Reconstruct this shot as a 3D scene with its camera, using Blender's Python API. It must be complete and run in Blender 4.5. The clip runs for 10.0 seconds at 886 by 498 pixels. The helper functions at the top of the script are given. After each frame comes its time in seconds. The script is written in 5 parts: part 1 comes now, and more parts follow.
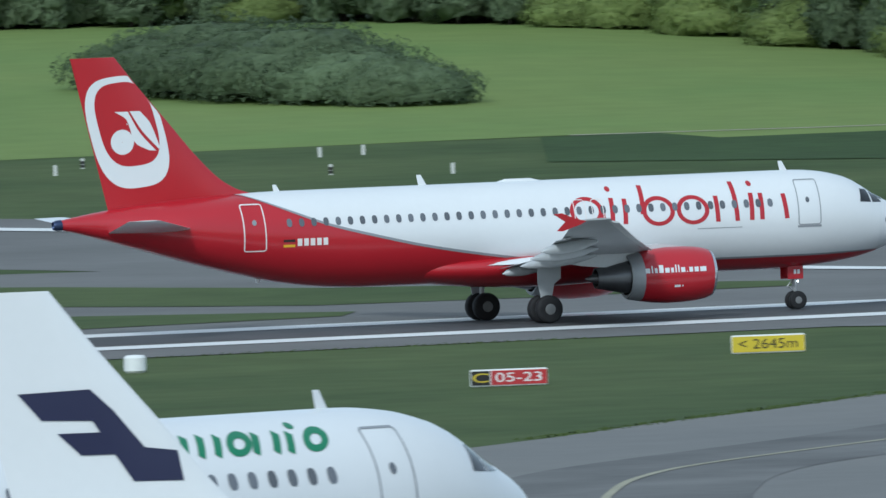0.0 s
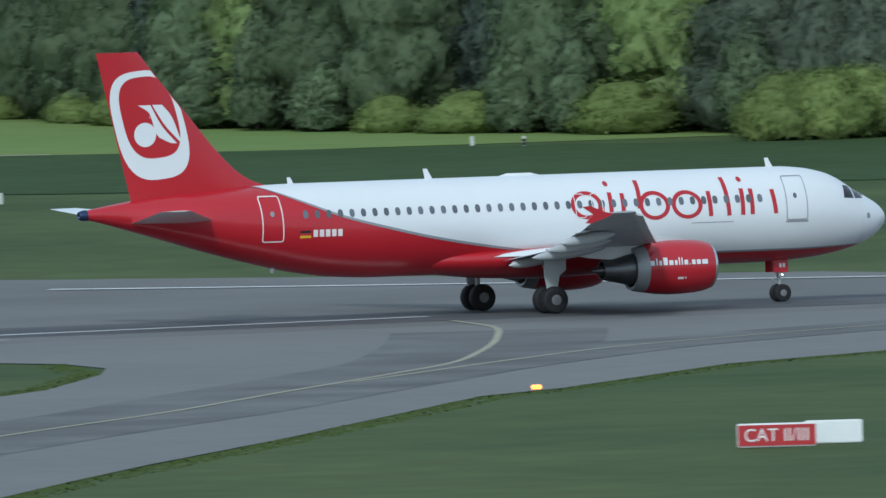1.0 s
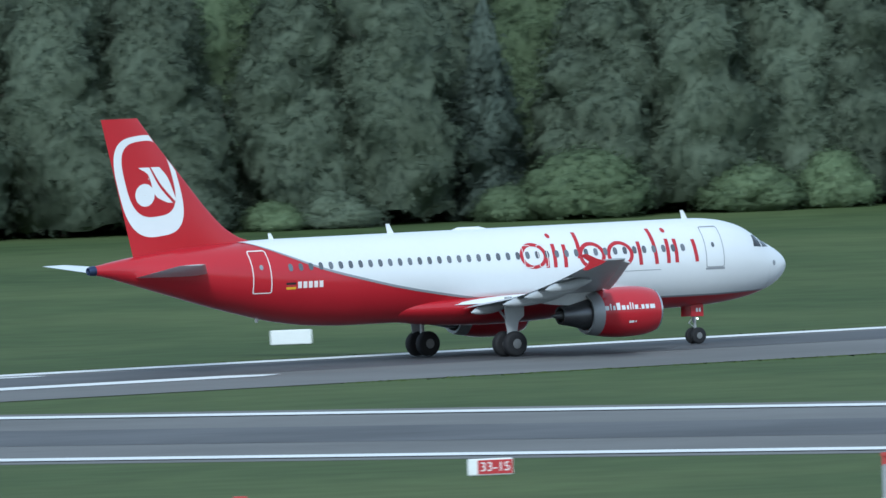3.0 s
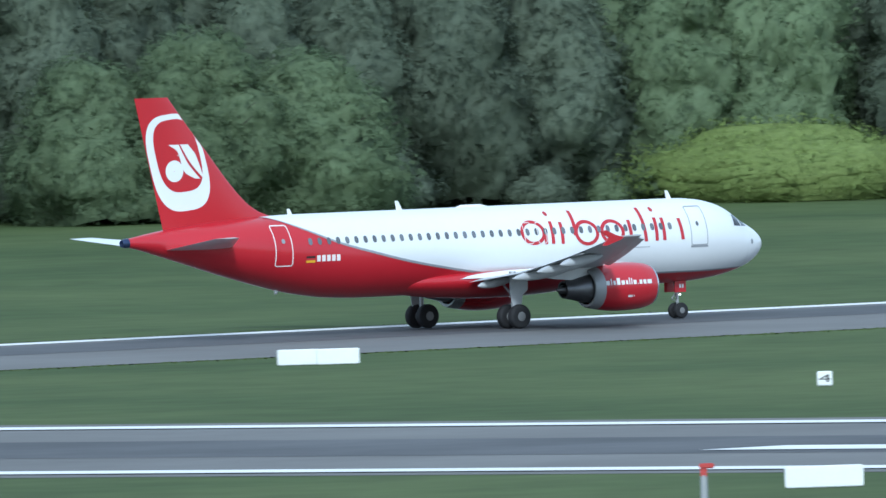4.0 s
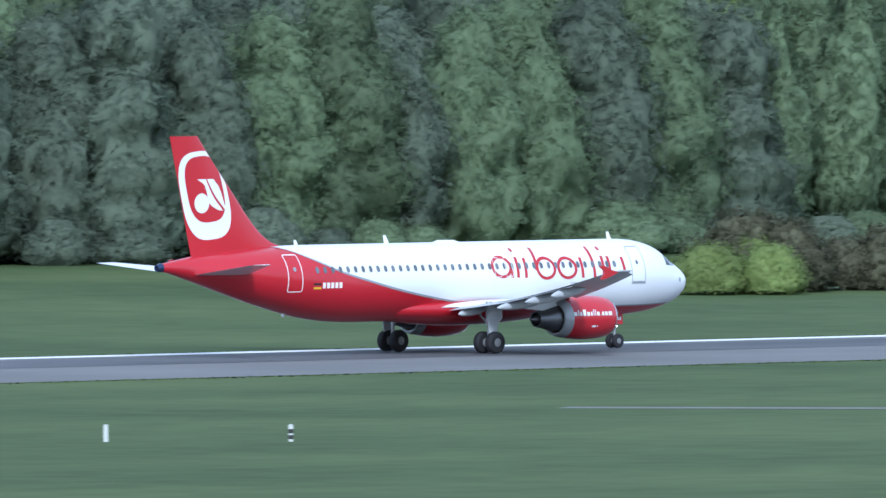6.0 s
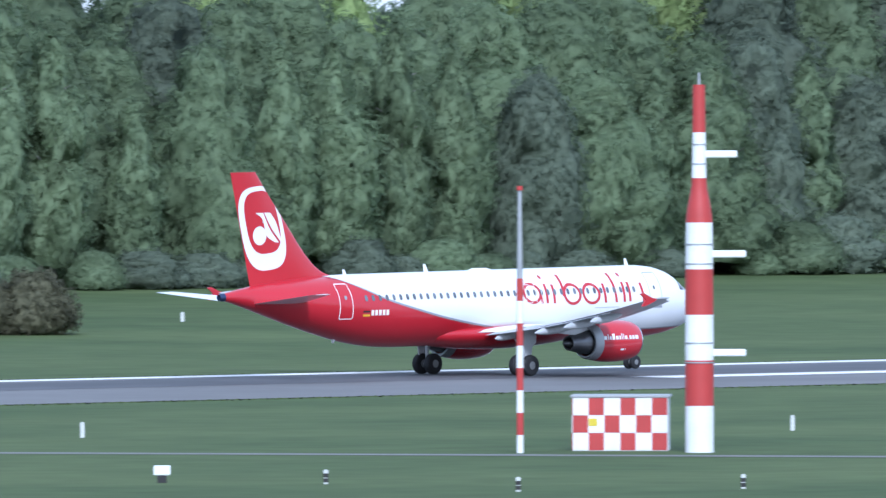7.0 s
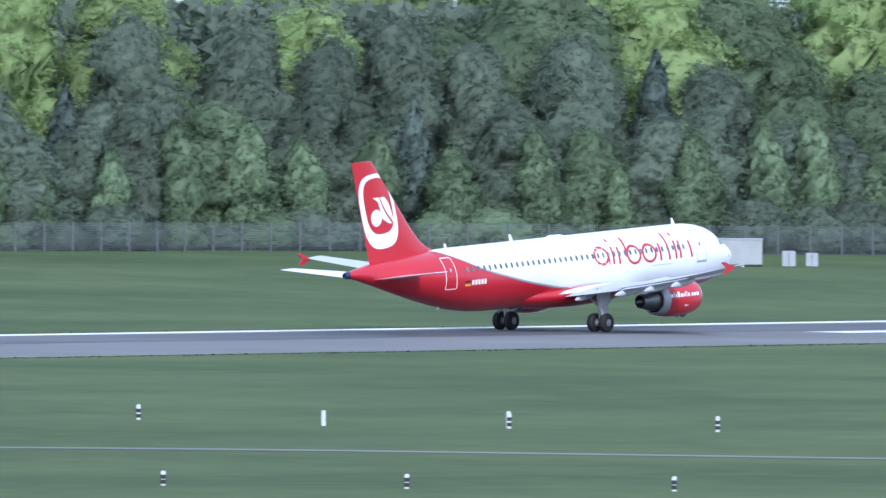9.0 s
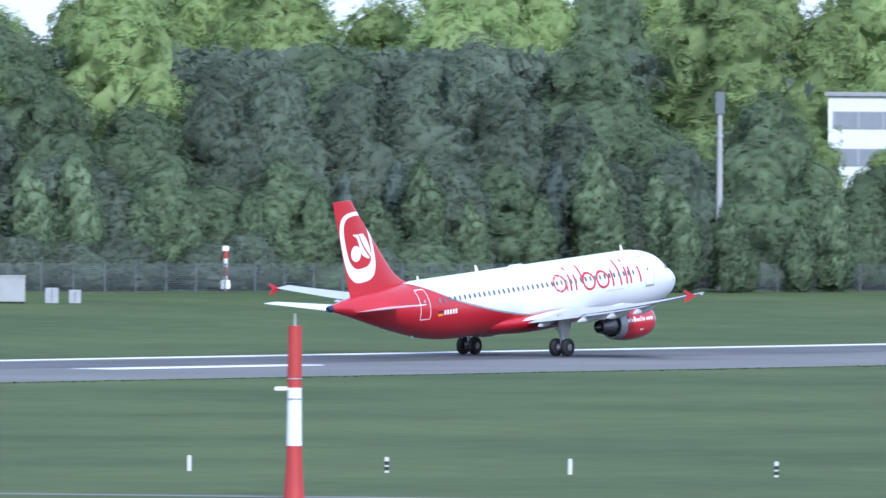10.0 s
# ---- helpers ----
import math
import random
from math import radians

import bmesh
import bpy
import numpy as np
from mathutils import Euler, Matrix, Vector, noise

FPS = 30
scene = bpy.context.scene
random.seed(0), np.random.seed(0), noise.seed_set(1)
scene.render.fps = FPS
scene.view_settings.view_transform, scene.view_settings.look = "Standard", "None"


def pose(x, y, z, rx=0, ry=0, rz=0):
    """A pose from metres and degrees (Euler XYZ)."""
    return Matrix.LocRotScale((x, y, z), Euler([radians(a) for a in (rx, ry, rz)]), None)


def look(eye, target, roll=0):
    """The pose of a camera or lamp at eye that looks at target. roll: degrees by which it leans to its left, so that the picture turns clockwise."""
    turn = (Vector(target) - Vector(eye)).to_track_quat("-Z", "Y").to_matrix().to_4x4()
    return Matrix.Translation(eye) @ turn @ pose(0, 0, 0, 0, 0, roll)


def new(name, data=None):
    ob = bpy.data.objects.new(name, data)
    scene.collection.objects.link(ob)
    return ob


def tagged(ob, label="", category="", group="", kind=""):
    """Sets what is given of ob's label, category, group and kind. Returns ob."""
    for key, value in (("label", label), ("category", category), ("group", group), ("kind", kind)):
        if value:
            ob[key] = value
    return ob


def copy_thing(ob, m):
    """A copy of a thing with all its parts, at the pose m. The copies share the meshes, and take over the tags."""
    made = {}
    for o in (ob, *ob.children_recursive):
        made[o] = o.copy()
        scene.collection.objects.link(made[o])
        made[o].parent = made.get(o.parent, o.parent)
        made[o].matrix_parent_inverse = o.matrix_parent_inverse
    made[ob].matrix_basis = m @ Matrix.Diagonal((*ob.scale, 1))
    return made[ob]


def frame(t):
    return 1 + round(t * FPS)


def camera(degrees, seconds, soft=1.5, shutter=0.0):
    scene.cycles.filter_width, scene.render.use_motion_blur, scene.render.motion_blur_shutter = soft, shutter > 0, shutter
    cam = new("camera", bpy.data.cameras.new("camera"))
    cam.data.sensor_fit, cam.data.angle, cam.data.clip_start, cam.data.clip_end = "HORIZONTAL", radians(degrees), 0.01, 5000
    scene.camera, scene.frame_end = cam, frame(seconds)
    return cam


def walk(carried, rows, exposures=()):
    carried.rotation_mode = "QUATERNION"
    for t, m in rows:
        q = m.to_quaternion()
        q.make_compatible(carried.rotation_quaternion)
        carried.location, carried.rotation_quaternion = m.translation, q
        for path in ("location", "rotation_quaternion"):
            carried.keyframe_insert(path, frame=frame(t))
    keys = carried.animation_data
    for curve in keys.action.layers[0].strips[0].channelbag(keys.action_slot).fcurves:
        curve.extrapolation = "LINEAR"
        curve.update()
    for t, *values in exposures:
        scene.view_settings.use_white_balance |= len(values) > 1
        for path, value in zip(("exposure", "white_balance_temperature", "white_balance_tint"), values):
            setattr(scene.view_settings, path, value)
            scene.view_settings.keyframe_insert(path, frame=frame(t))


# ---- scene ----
# The camera stands on a terrace 20 m above the airfield and pans after the departing jet.
EYE = Vector((0.0, 0.0, 20.0))
cam = camera(3.080, 10.0, soft=1.5, shutter=0.10)

PATH = [
    (0, 19.8906, -1.3988, -1.973),
    (0.3, 21.0064, -1.4077, -1.867),
    (0.5, 21.7988, -1.4101, -1.802),
    (1, 23.8989, -1.3872, -1.542),
    (1.5, 25.9689, -1.2944, -1.788),
    (2, 28.1955, -1.2146, -1.873),
    (2.5, 30.1749, -1.1503, -2.312),
    (2.7, 30.8393, -1.1369, -2.303),
    (3.8, 34.9596, -1.1355, -1.841),
    (4, 35.6336, -1.1572, -1.721),
    (4.5, 37.2929, -1.2671, -1.491),
    (5, 39.1788, -1.2173, -0.890),
    (5.5, 40.8841, -1.0816, -0.296),
    (5.7, 41.5313, -1.0227, -0.218),
    (6.8, 44.8494, -0.8210, -0.376),
    (7, 45.4433, -0.8001, -0.114),
    (7.5, 46.8317, -0.7681, -0.249),
    (8, 48.2743, -0.8016, -0.072),
    (8.5, 49.5272, -0.8603, -0.075),
    (9, 50.6275, -0.8305, 0.441),
    (9.5, 51.8908, -0.7624, 0.184),
    (10, 53.1895, -0.6852, 0.334),
]
ROLL = [
    (0, 236.86, 0.00),
    (0.3, 251.97, 0.00),
    (0.5, 262.67, 0.00),
    (1, 289.63, 0.00),
    (1.5, 316.53, 0.00),
    (2, 345.97, 0.00),
    (2.5, 373.93, 0.00),
    (2.7, 385.58, 0.00),
    (3.8, 452.49, 0.00),
    (4, 464.58, 0.00),
    (4.5, 494.65, 0.00),
    (5, 527.38, 0.00),
    (5.5, 558.51, 0.00),
    (5.7, 571.40, 0.00),
    (6.8, 645.45, 0.28),
    (7, 658.89, 0.61),
    (7.5, 691.97, 1.73),
    (8, 727.64, 2.32),
    (8.5, 761.64, 2.79),
    (9, 798.38, 3.48),
    (9.5, 833.66, 3.97),
    (10, 871.53, 4.56),
]



def aim(az, el, roll):
    a, e = radians(az), radians(el)
    way = Vector((math.sin(a) * math.cos(e), math.cos(a) * math.cos(e), math.sin(e)))
    return look(EYE, EYE + 100 * way, roll)


# the clip's camera opens up as the darker woods fill the picture
EXPOSURES = [(0, -0.23, 5550, 0), (1, -0.28, 5500, 0), (2, -0.13, 5350, 0), (2.7, -0.03, 5300, 0), (4, 0.3, 5250, 1), (5, 0.42, 5200, 4), (6, 0.5, 5100, 8), (7.5, 0.65, 5080, 14), (10, 0.68, 5150, 14)]
walk(cam, [(t, aim(az, el, roll)) for t, az, el, roll in PATH], EXPOSURES)

# ---- world and sun ----
SUN_AZ, SUN_EL = 218.0, 35.0
world = bpy.data.worlds.new("sky")
scene.world = world
world.use_nodes = True
wn = world.node_tree
sky = wn.nodes.new("ShaderNodeTexSky")
sky.sky_type = "NISHITA"
sky.sun_disc = False
sky.sun_elevation, sky.sun_rotation = radians(SUN_EL), radians(SUN_AZ)
sky.air_density, sky.dust_density, sky.ozone_density = 1.0, 1.2, 1.0
veil = wn.nodes.new("ShaderNodeMix")  # thin bright overcast before the blue
veil.data_type = "RGBA"
veil.inputs["Factor"].default_value = 0.62
veil.inputs["B"].default_value = (5.6, 5.9, 6.2, 1)
wn.links.new(sky.outputs[0], veil.inputs["A"])
wn.links.new(veil.outputs["Result"], wn.nodes["Background"].inputs[0])
wn.nodes["Background"].inputs[1].default_value = 0.15
sun = new("sun", bpy.data.lights.new("sun", "SUN"))
sun.data.energy, sun.data.angle, sun.data.color = 2.2, radians(8), (1.0, 0.96, 0.90)
sa, se = radians(SUN_AZ), radians(SUN_EL)
sun.matrix_world = look((math.sin(sa) * math.cos(se) * 100, math.cos(sa) * math.cos(se) * 100, math.sin(se) * 100), (0, 0, 0))


# ---- materials ----
def material(name, colour, rough=0.6, metal=0.0, vary=0.12, scale=1.0, fine=0.0, bump=0.0, objects=0.0, islands=0.0, coat=0.0, emit=0.0, coords="Object", second=None):
    """A surface with two scales of variation; objects / islands: spread of value between things or pieces."""
    m = bpy.data.materials.new(name)
    m.use_nodes = True
    nt = m.node_tree
    b = nt.nodes["Principled BSDF"]
    b.inputs["Roughness"].default_value, b.inputs["Metallic"].default_value = rough, metal
    b.inputs["Coat Weight"].default_value = coat
    b.inputs["Coat Roughness"].default_value = 0.15
    tc = nt.nodes.new("ShaderNodeTexCoord")
    big, small = nt.nodes.new("ShaderNodeTexNoise"), nt.nodes.new("ShaderNodeTexNoise")
    big.inputs["Scale"].default_value, small.inputs["Scale"].default_value = scale, scale * 9
    big.inputs["Detail"].default_value = small.inputs["Detail"].default_value = 4
    nt.links.new(tc.outputs[coords], big.inputs["Vector"])
    nt.links.new(tc.outputs[coords], small.inputs["Vector"])

    def math_node(op, a, c):
        n = nt.nodes.new("ShaderNodeMath")
        n.operation = op
        for i, v in enumerate((a, c)):
            if isinstance(v, (int, float)):
                n.inputs[i].default_value = v
            else:
                nt.links.new(v, n.inputs[i])
        return n.outputs[0]

    v = math_node("ADD", math_node("MULTIPLY", math_node("SUBTRACT", big.outputs[0], 0.5), vary * 2.4), math_node("MULTIPLY", math_node("SUBTRACT", small.outputs[0], 0.5), fine * 2.4))
    if objects:
        oi = nt.nodes.new("ShaderNodeObjectInfo")
        v = math_node("ADD", v, math_node("MULTIPLY", math_node("SUBTRACT", oi.outputs["Random"], 0.5), objects))
    if islands:
        ge = nt.nodes.new("ShaderNodeNewGeometry")
        v = math_node("ADD", v, math_node("MULTIPLY", math_node("SUBTRACT", ge.outputs["Random Per Island"], 0.5), islands))
    v = math_node("ADD", v, 1.0)
    base = nt.nodes.new("ShaderNodeMix")
    base.data_type = "RGBA"
    base.inputs["A"].default_value = (*colour, 1)
    base.inputs["B"].default_value = (*(second or colour), 1)
    nt.links.new(math_node("MULTIPLY", math_node("SUBTRACT", big.outputs[0], 0.35), 3.3), base.inputs["Factor"])
    mul = nt.nodes.new("ShaderNodeMix")
    mul.data_type, mul.blend_type = "RGBA", "MULTIPLY"
    mul.inputs["Factor"].default_value = 1.0
    nt.links.new(base.outputs["Result"], mul.inputs["A"])
    comb = nt.nodes.new("ShaderNodeCombineColor")
    for i in range(3):
        nt.links.new(v, comb.inputs[i])
    nt.links.new(comb.outputs[0], mul.inputs["B"])
    nt.links.new(mul.outputs["Result"], b.inputs["Base Color"])
    if bump:
        bn = nt.nodes.new("ShaderNodeBump")
        bn.inputs["Strength"].default_value, bn.inputs["Distance"].default_value = bump, 0.05
        nt.links.new(small.outputs[0], bn.inputs["Height"])
        nt.links.new(bn.outputs[0], b.inputs["Normal"])
    if emit:
        b.inputs["Emission Color"].default_value = (*colour, 1)
        b.inputs["Emission Strength"].default_value = emit
    return m


WHITE = material("white_gloss_paint", (0.74, 0.75, 0.76), 0.28, vary=0.03, scale=0.4, fine=0.015, coat=0.4)
RED = material("red_gloss_paint", (0.43, 0.010, 0.020), 0.30, vary=0.06, scale=0.4, fine=0.02, coat=0.4)
STRIPE = material("grey_stripe_paint", (0.27, 0.28, 0.30), 0.4, vary=0.05)
NAVY = material("navy_paint", (0.012, 0.014, 0.055), 0.35, vary=0.05, coat=0.3)
GREEN_PAINT = material("green_paint", (0.010, 0.19, 0.085), 0.35, vary=0.05, coat=0.3)
GREY_WING = material("grey_wing_paint", (0.42, 0.435, 0.45), 0.38, vary=0.10, scale=0.6, fine=0.05)
PALE_SLAT = material("pale_slat_paint", (0.60, 0.61, 0.62), 0.35, vary=0.08, scale=0.8, fine=0.04)
DARK_METAL = material("dark_exhaust_metal", (0.16, 0.16, 0.165), 0.38, 0.85, vary=0.2, scale=1.5)
BRIGHT_METAL = material("polished_lip_metal", (0.62, 0.63, 0.65), 0.25, 0.9, vary=0.06)
STEEL = material("gear_steel", (0.42, 0.43, 0.44), 0.4, 0.4, vary=0.1, scale=3)
TYRE = material("black_tyre_rubber", (0.012, 0.012, 0.014), 0.75, vary=0.25, scale=3, fine=0.1)
RIM = material("grey_wheel_rim", (0.22, 0.22, 0.22), 0.45, 0.3, vary=0.12, scale=4)
WINDOW = material("cabin_window_glass", (0.13, 0.14, 0.16), 0.12, vary=0.15, scale=2, objects=0.5)
COCKPIT = material("cockpit_glass", (0.015, 0.017, 0.02), 0.06, vary=0.1)
LINE_WHITE = material("door_outline_white", (0.78, 0.72, 0.70), 0.45, vary=0.08)
LINE_GREY = material("door_outline_grey", (0.30, 0.31, 0.33), 0.45, vary=0.08)
BLACK = material("black_paint", (0.012, 0.012, 0.012), 0.5, vary=0.1)
GOLD = material("gold_paint", (0.75, 0.42, 0.02), 0.45, vary=0.05)
APU = material("blued_exhaust_steel", (0.05, 0.07, 0.14), 0.3, 0.7, vary=0.2)
LAMP = material("landing_lamp_glow", (1.0, 0.97, 0.9), 0.3, emit=6.0)
AMBER = material("amber_lamp_glow", (1.0, 0.30, 0.03), 0.3, emit=5.0)
GRASS = material("airfield_grass", (0.062, 0.092, 0.034), 0.9, vary=0.24, scale=0.035, fine=0.28, bump=0.4, second=(0.079, 0.104, 0.040))
# brighter green than GRASS: the sun on the hill is put into the colour
MEADOW = material("sunlit_meadow_grass", (0.190, 0.250, 0.078), 0.9, vary=0.16, scale=0.03, fine=0.14, bump=0.3, second=(0.150, 0.215, 0.066))
CROP = material("dark_crop", (0.046, 0.076, 0.028), 0.9, vary=0.2, scale=0.05, fine=0.3, bump=0.3)
BLADE = material("grass_blades", (0.072, 0.102, 0.032), 0.85, vary=0.15, scale=0.05, islands=0.3)
for m in (GRASS, MEADOW, CROP, BLADE):
    m.node_tree.nodes["Principled BSDF"].inputs["Specular IOR Level"].default_value = 0.1
ASPHALT = material("runway_asphalt", (0.126, 0.122, 0.117), 0.85, vary=0.16, scale=0.06, fine=0.10, bump=0.25, second=(0.144, 0.140, 0.135))
DARK_ASPHALT = material("rubbered_asphalt", (0.058, 0.058, 0.062), 0.8, vary=0.35, scale=0.05, fine=0.2, bump=0.2, second=(0.085, 0.085, 0.089))
TAXI_RUBBER = material("worn_taxi_lane", (0.098, 0.096, 0.094), 0.85, vary=0.35, scale=0.12, fine=0.15, bump=0.2, second=(0.135, 0.132, 0.128))
CONCRETE = material("taxiway_concrete", (0.178, 0.173, 0.165), 0.85, vary=0.14, scale=0.05, fine=0.10, bump=0.2, second=(0.145, 0.142, 0.138))
PAINT_WHITE = material("white_marking", (0.74, 0.74, 0.73), 0.7, vary=0.10, scale=0.25, fine=0.08)
PAINT_YELLOW = material("worn_yellow_marking", (0.33, 0.31, 0.22), 0.7, vary=0.2, scale=0.3, fine=0.12)
SIGN_RED = material("sign_red", (0.42, 0.025, 0.03), 0.45, vary=0.1)
SIGN_YELLOW = material("sign_yellow", (0.62, 0.48, 0.03), 0.45, vary=0.1)
ORANGE_BOARD = material("dull_orange_board", (0.42, 0.20, 0.06), 0.6, vary=0.12)
SIGN_WHITE = material("sign_white", (0.78, 0.79, 0.78), 0.5, vary=0.06, fine=0.04)
POST_WHITE = material("post_white", (0.55, 0.56, 0.53), 0.6, vary=0.15, scale=2)
MAST_RED = material("mast_red", (0.40, 0.040, 0.035), 0.55, vary=0.12, scale=1.2, fine=0.05)
MAST_WHITE = material("mast_white", (0.74, 0.74, 0.73), 0.55, vary=0.10, scale=1.2, fine=0.06)
GALV = material("galvanised_steel", (0.36, 0.37, 0.38), 0.5, 0.4, vary=0.12, scale=2)
SOCK = material("faded_sock_cloth", (0.55, 0.45, 0.42), 0.9, vary=0.12, scale=2)
SOCK_ORANGE = material("sock_cloth_orange", (0.36, 0.13, 0.07), 0.9, vary=0.15, scale=2)
BRICK = material("brown_brick_cladding", (0.095, 0.062, 0.062), 0.8, vary=0.14, scale=2.5, fine=0.15)
RENDER_WHITE = material("white_render", (0.66, 0.67, 0.66), 0.8, vary=0.08, scale=0.8, fine=0.04)
PANE = material("dark_window_pane", (0.018, 0.022, 0.03), 0.08, vary=0.15)
GREY_GLASS = material("grey_reflecting_glass", (0.22, 0.24, 0.26), 0.15, vary=0.12)
ROOF = material("grey_roofing", (0.28, 0.28, 0.28), 0.8, vary=0.15)
CONC = material("weathered_concrete", (0.34, 0.34, 0.33), 0.85, vary=0.15, scale=1, fine=0.08)
FENCE_MESH = material("wire_mesh_fence", (0.13, 0.15, 0.15), 0.7, vary=0.12, scale=0.6, fine=0.15)
BARK = material("grey_bark", (0.07, 0.062, 0.05), 0.9, vary=0.25, scale=2, fine=0.15)
BIRCH = material("pale_birch_bark", (0.209, 0.204, 0.187), 0.85, vary=0.25, scale=2, fine=0.15)
def leaf(name, colour, *a, **k):
    """Foliage that lets part of the light through: a spray of small leaves with gaps between them, and a closed mass."""
    pair = []
    for gaps in (True, False):
        m = material(name + ("_spray" if gaps else "_mass"), colour, *a, **k)
        nt = m.node_tree
        b, out = nt.nodes["Principled BSDF"], nt.nodes["Material Output"]
        b.inputs["Specular IOR Level"].default_value = 0.15
        tr, mix = nt.nodes.new("ShaderNodeBsdfTranslucent"), nt.nodes.new("ShaderNodeMixShader")
        nt.links.new(b.inputs["Base Color"].links[0].from_socket, tr.inputs["Color"])
        mix.inputs[0].default_value = 0.5 if gaps else 0.3
        nt.links.new(b.outputs[0], mix.inputs[1])
        nt.links.new(tr.outputs[0], mix.inputs[2])
        last = mix
        if gaps:
            tc, no, gt = nt.nodes.new("ShaderNodeTexCoord"), nt.nodes.new("ShaderNodeTexNoise"), nt.nodes.new("ShaderNodeMath")
            no.inputs["Scale"].default_value, no.inputs["Detail"].default_value = 9.0, 1.0
            nt.links.new(tc.outputs["Object"], no.inputs["Vector"])
            gt.operation = "GREATER_THAN"
            gt.inputs[1].default_value = 0.50
            nt.links.new(no.outputs[0], gt.inputs[0])
            clear, cut = nt.nodes.new("ShaderNodeBsdfTransparent"), nt.nodes.new("ShaderNodeMixShader")
            nt.links.new(gt.outputs[0], cut.inputs[0])
            nt.links.new(clear.outputs[0], cut.inputs[1])
            nt.links.new(mix.outputs[0], cut.inputs[2])
            last = cut
        nt.links.new(last.outputs[0], out.inputs["Surface"])
        pair.append(m)
    return pair


# dark green carries painted cloud shade; greens are also raised and blued for haze
LEAF_DARK = leaf("dark_leaves", (0.140, 0.174, 0.122), 0.75, vary=0.22, scale=0.3, fine=0.22, objects=0.40, islands=0.3)
LEAF_MID = leaf("mid_green_leaves", (0.152, 0.204, 0.112), 0.75, vary=0.22, scale=0.3, fine=0.22, objects=0.4, islands=0.3)
# light green carries painted sunshine for the lit stretches of wood
LEAF_LIGHT = leaf("sunlit_light_leaves", (0.275, 0.360, 0.140), 0.75, vary=0.18, scale=0.3, fine=0.22, objects=0.35, islands=0.28)
NEEDLE = leaf("conifer_needles", (0.108, 0.138, 0.112), 0.8, vary=0.2, scale=0.3, fine=0.22, objects=0.35, islands=0.3)
BUSH_LEAF = leaf("bush_leaves", (0.215, 0.275, 0.090), 0.75, vary=0.15, scale=0.3, fine=0.22, objects=0.25, islands=0.3)
RUST_LEAF = leaf("brownish_green_leaves", (0.125, 0.125, 0.075), 0.75, vary=0.2, scale=0.3, fine=0.22, objects=0.3, islands=0.6)


# ---- building helpers ----
def link_mesh(name, verts, faces, mat, parent=None, smooth=True, label="", angle=None):
    me = bpy.data.meshes.new(name)
    me.from_pydata([tuple(v) for v in verts], [], faces)
    for mm in (mat if isinstance(mat, (list, tuple)) else (mat,)):
        me.materials.append(mm)
    if smooth:
        me.polygons.foreach_set("use_smooth", [True] * len(me.polygons))
        if angle:
            me.set_sharp_from_angle(angle=radians(angle))
    me.update()
    ob = new(name, me)
    if parent:
        ob.parent = parent
    return tagged(ob, label)


def part(name, bm, mat, parent=None, label="", smooth=False, angle=None):
    bmesh.ops.recalc_face_normals(bm, faces=bm.faces)
    me = bpy.data.meshes.new(name)
    bm.to_mesh(me)
    bm.free()
    for mm in (mat if isinstance(mat, (list, tuple)) else (mat,)):
        me.materials.append(mm)
    if smooth:
        me.polygons.foreach_set("use_smooth", [True] * len(me.polygons))
        me.set_sharp_from_angle(angle=radians(angle or 40))
    ob = new(name, me)
    if parent:
        ob.parent = parent
    return tagged(ob, label)


def thing(name, m, label, category, group="", kind=""):
    ob = new(name)
    ob.matrix_basis = m
    return tagged(ob, label, category, group, kind)


def box(x0, x1, y0, y1, z0, z1, bevel=0.0, bm=None):
    """A box with bevelled edges, added to bm when one is given."""
    b = bmesh.new()
    bmesh.ops.create_cube(b, size=1)
    for v in b.verts:
        v.co = Vector(((x0 + x1) / 2 + v.co.x * (x1 - x0), (y0 + y1) / 2 + v.co.y * (y1 - y0), (z0 + z1) / 2 + v.co.z * (z1 - z0)))
    if bevel:
        bmesh.ops.bevel(b, geom=b.edges[:], offset=bevel, segments=2, affect="EDGES")
    if bm is None:
        return b
    tmp = bpy.data.meshes.new("tmp")
    b.to_mesh(tmp)
    b.free()
    bm.from_mesh(tmp)
    bpy.data.meshes.remove(tmp)
    return bm


def tube(stations, n=16, bm=None, cap=True):
    """A round body along any axis: stations of (centre, radius)."""
    bm = bm or bmesh.new()
    c0, c1 = Vector(stations[0][0]), Vector(stations[-1][0])
    way = (c1 - c0).normalized()
    side = way.orthogonal().normalized()
    up = way.cross(side)
    rings = [[bm.verts.new(Vector(c) + r * (math.cos(k * math.tau / n) * side + math.sin(k * math.tau / n) * up)) for k in range(n)] for c, r in stations]
    for a, b in zip(rings, rings[1:]):
        for k in range(n):
            bm.faces.new((a[k], a[(k + 1) % n], b[(k + 1) % n], b[k]))
    if cap:
        bm.faces.new(rings[0])
        bm.faces.new(rings[-1])
    return bm


def loft(rings, closed=True, cap=True):
    """A skin over rings of equal length."""
    verts = [v for r in rings for v in r]
    n = len(rings[0])
    faces = []
    for i in range(len(rings) - 1):
        for k in range(n if closed else n - 1):
            a, b = i * n + k, i * n + (k + 1) % n
            faces.append((a, b, b + n, a + n))
    if cap and closed:
        faces += [tuple(range(n)), tuple(range((len(rings) - 1) * n, len(rings) * n))[::-1]]
    return verts, faces


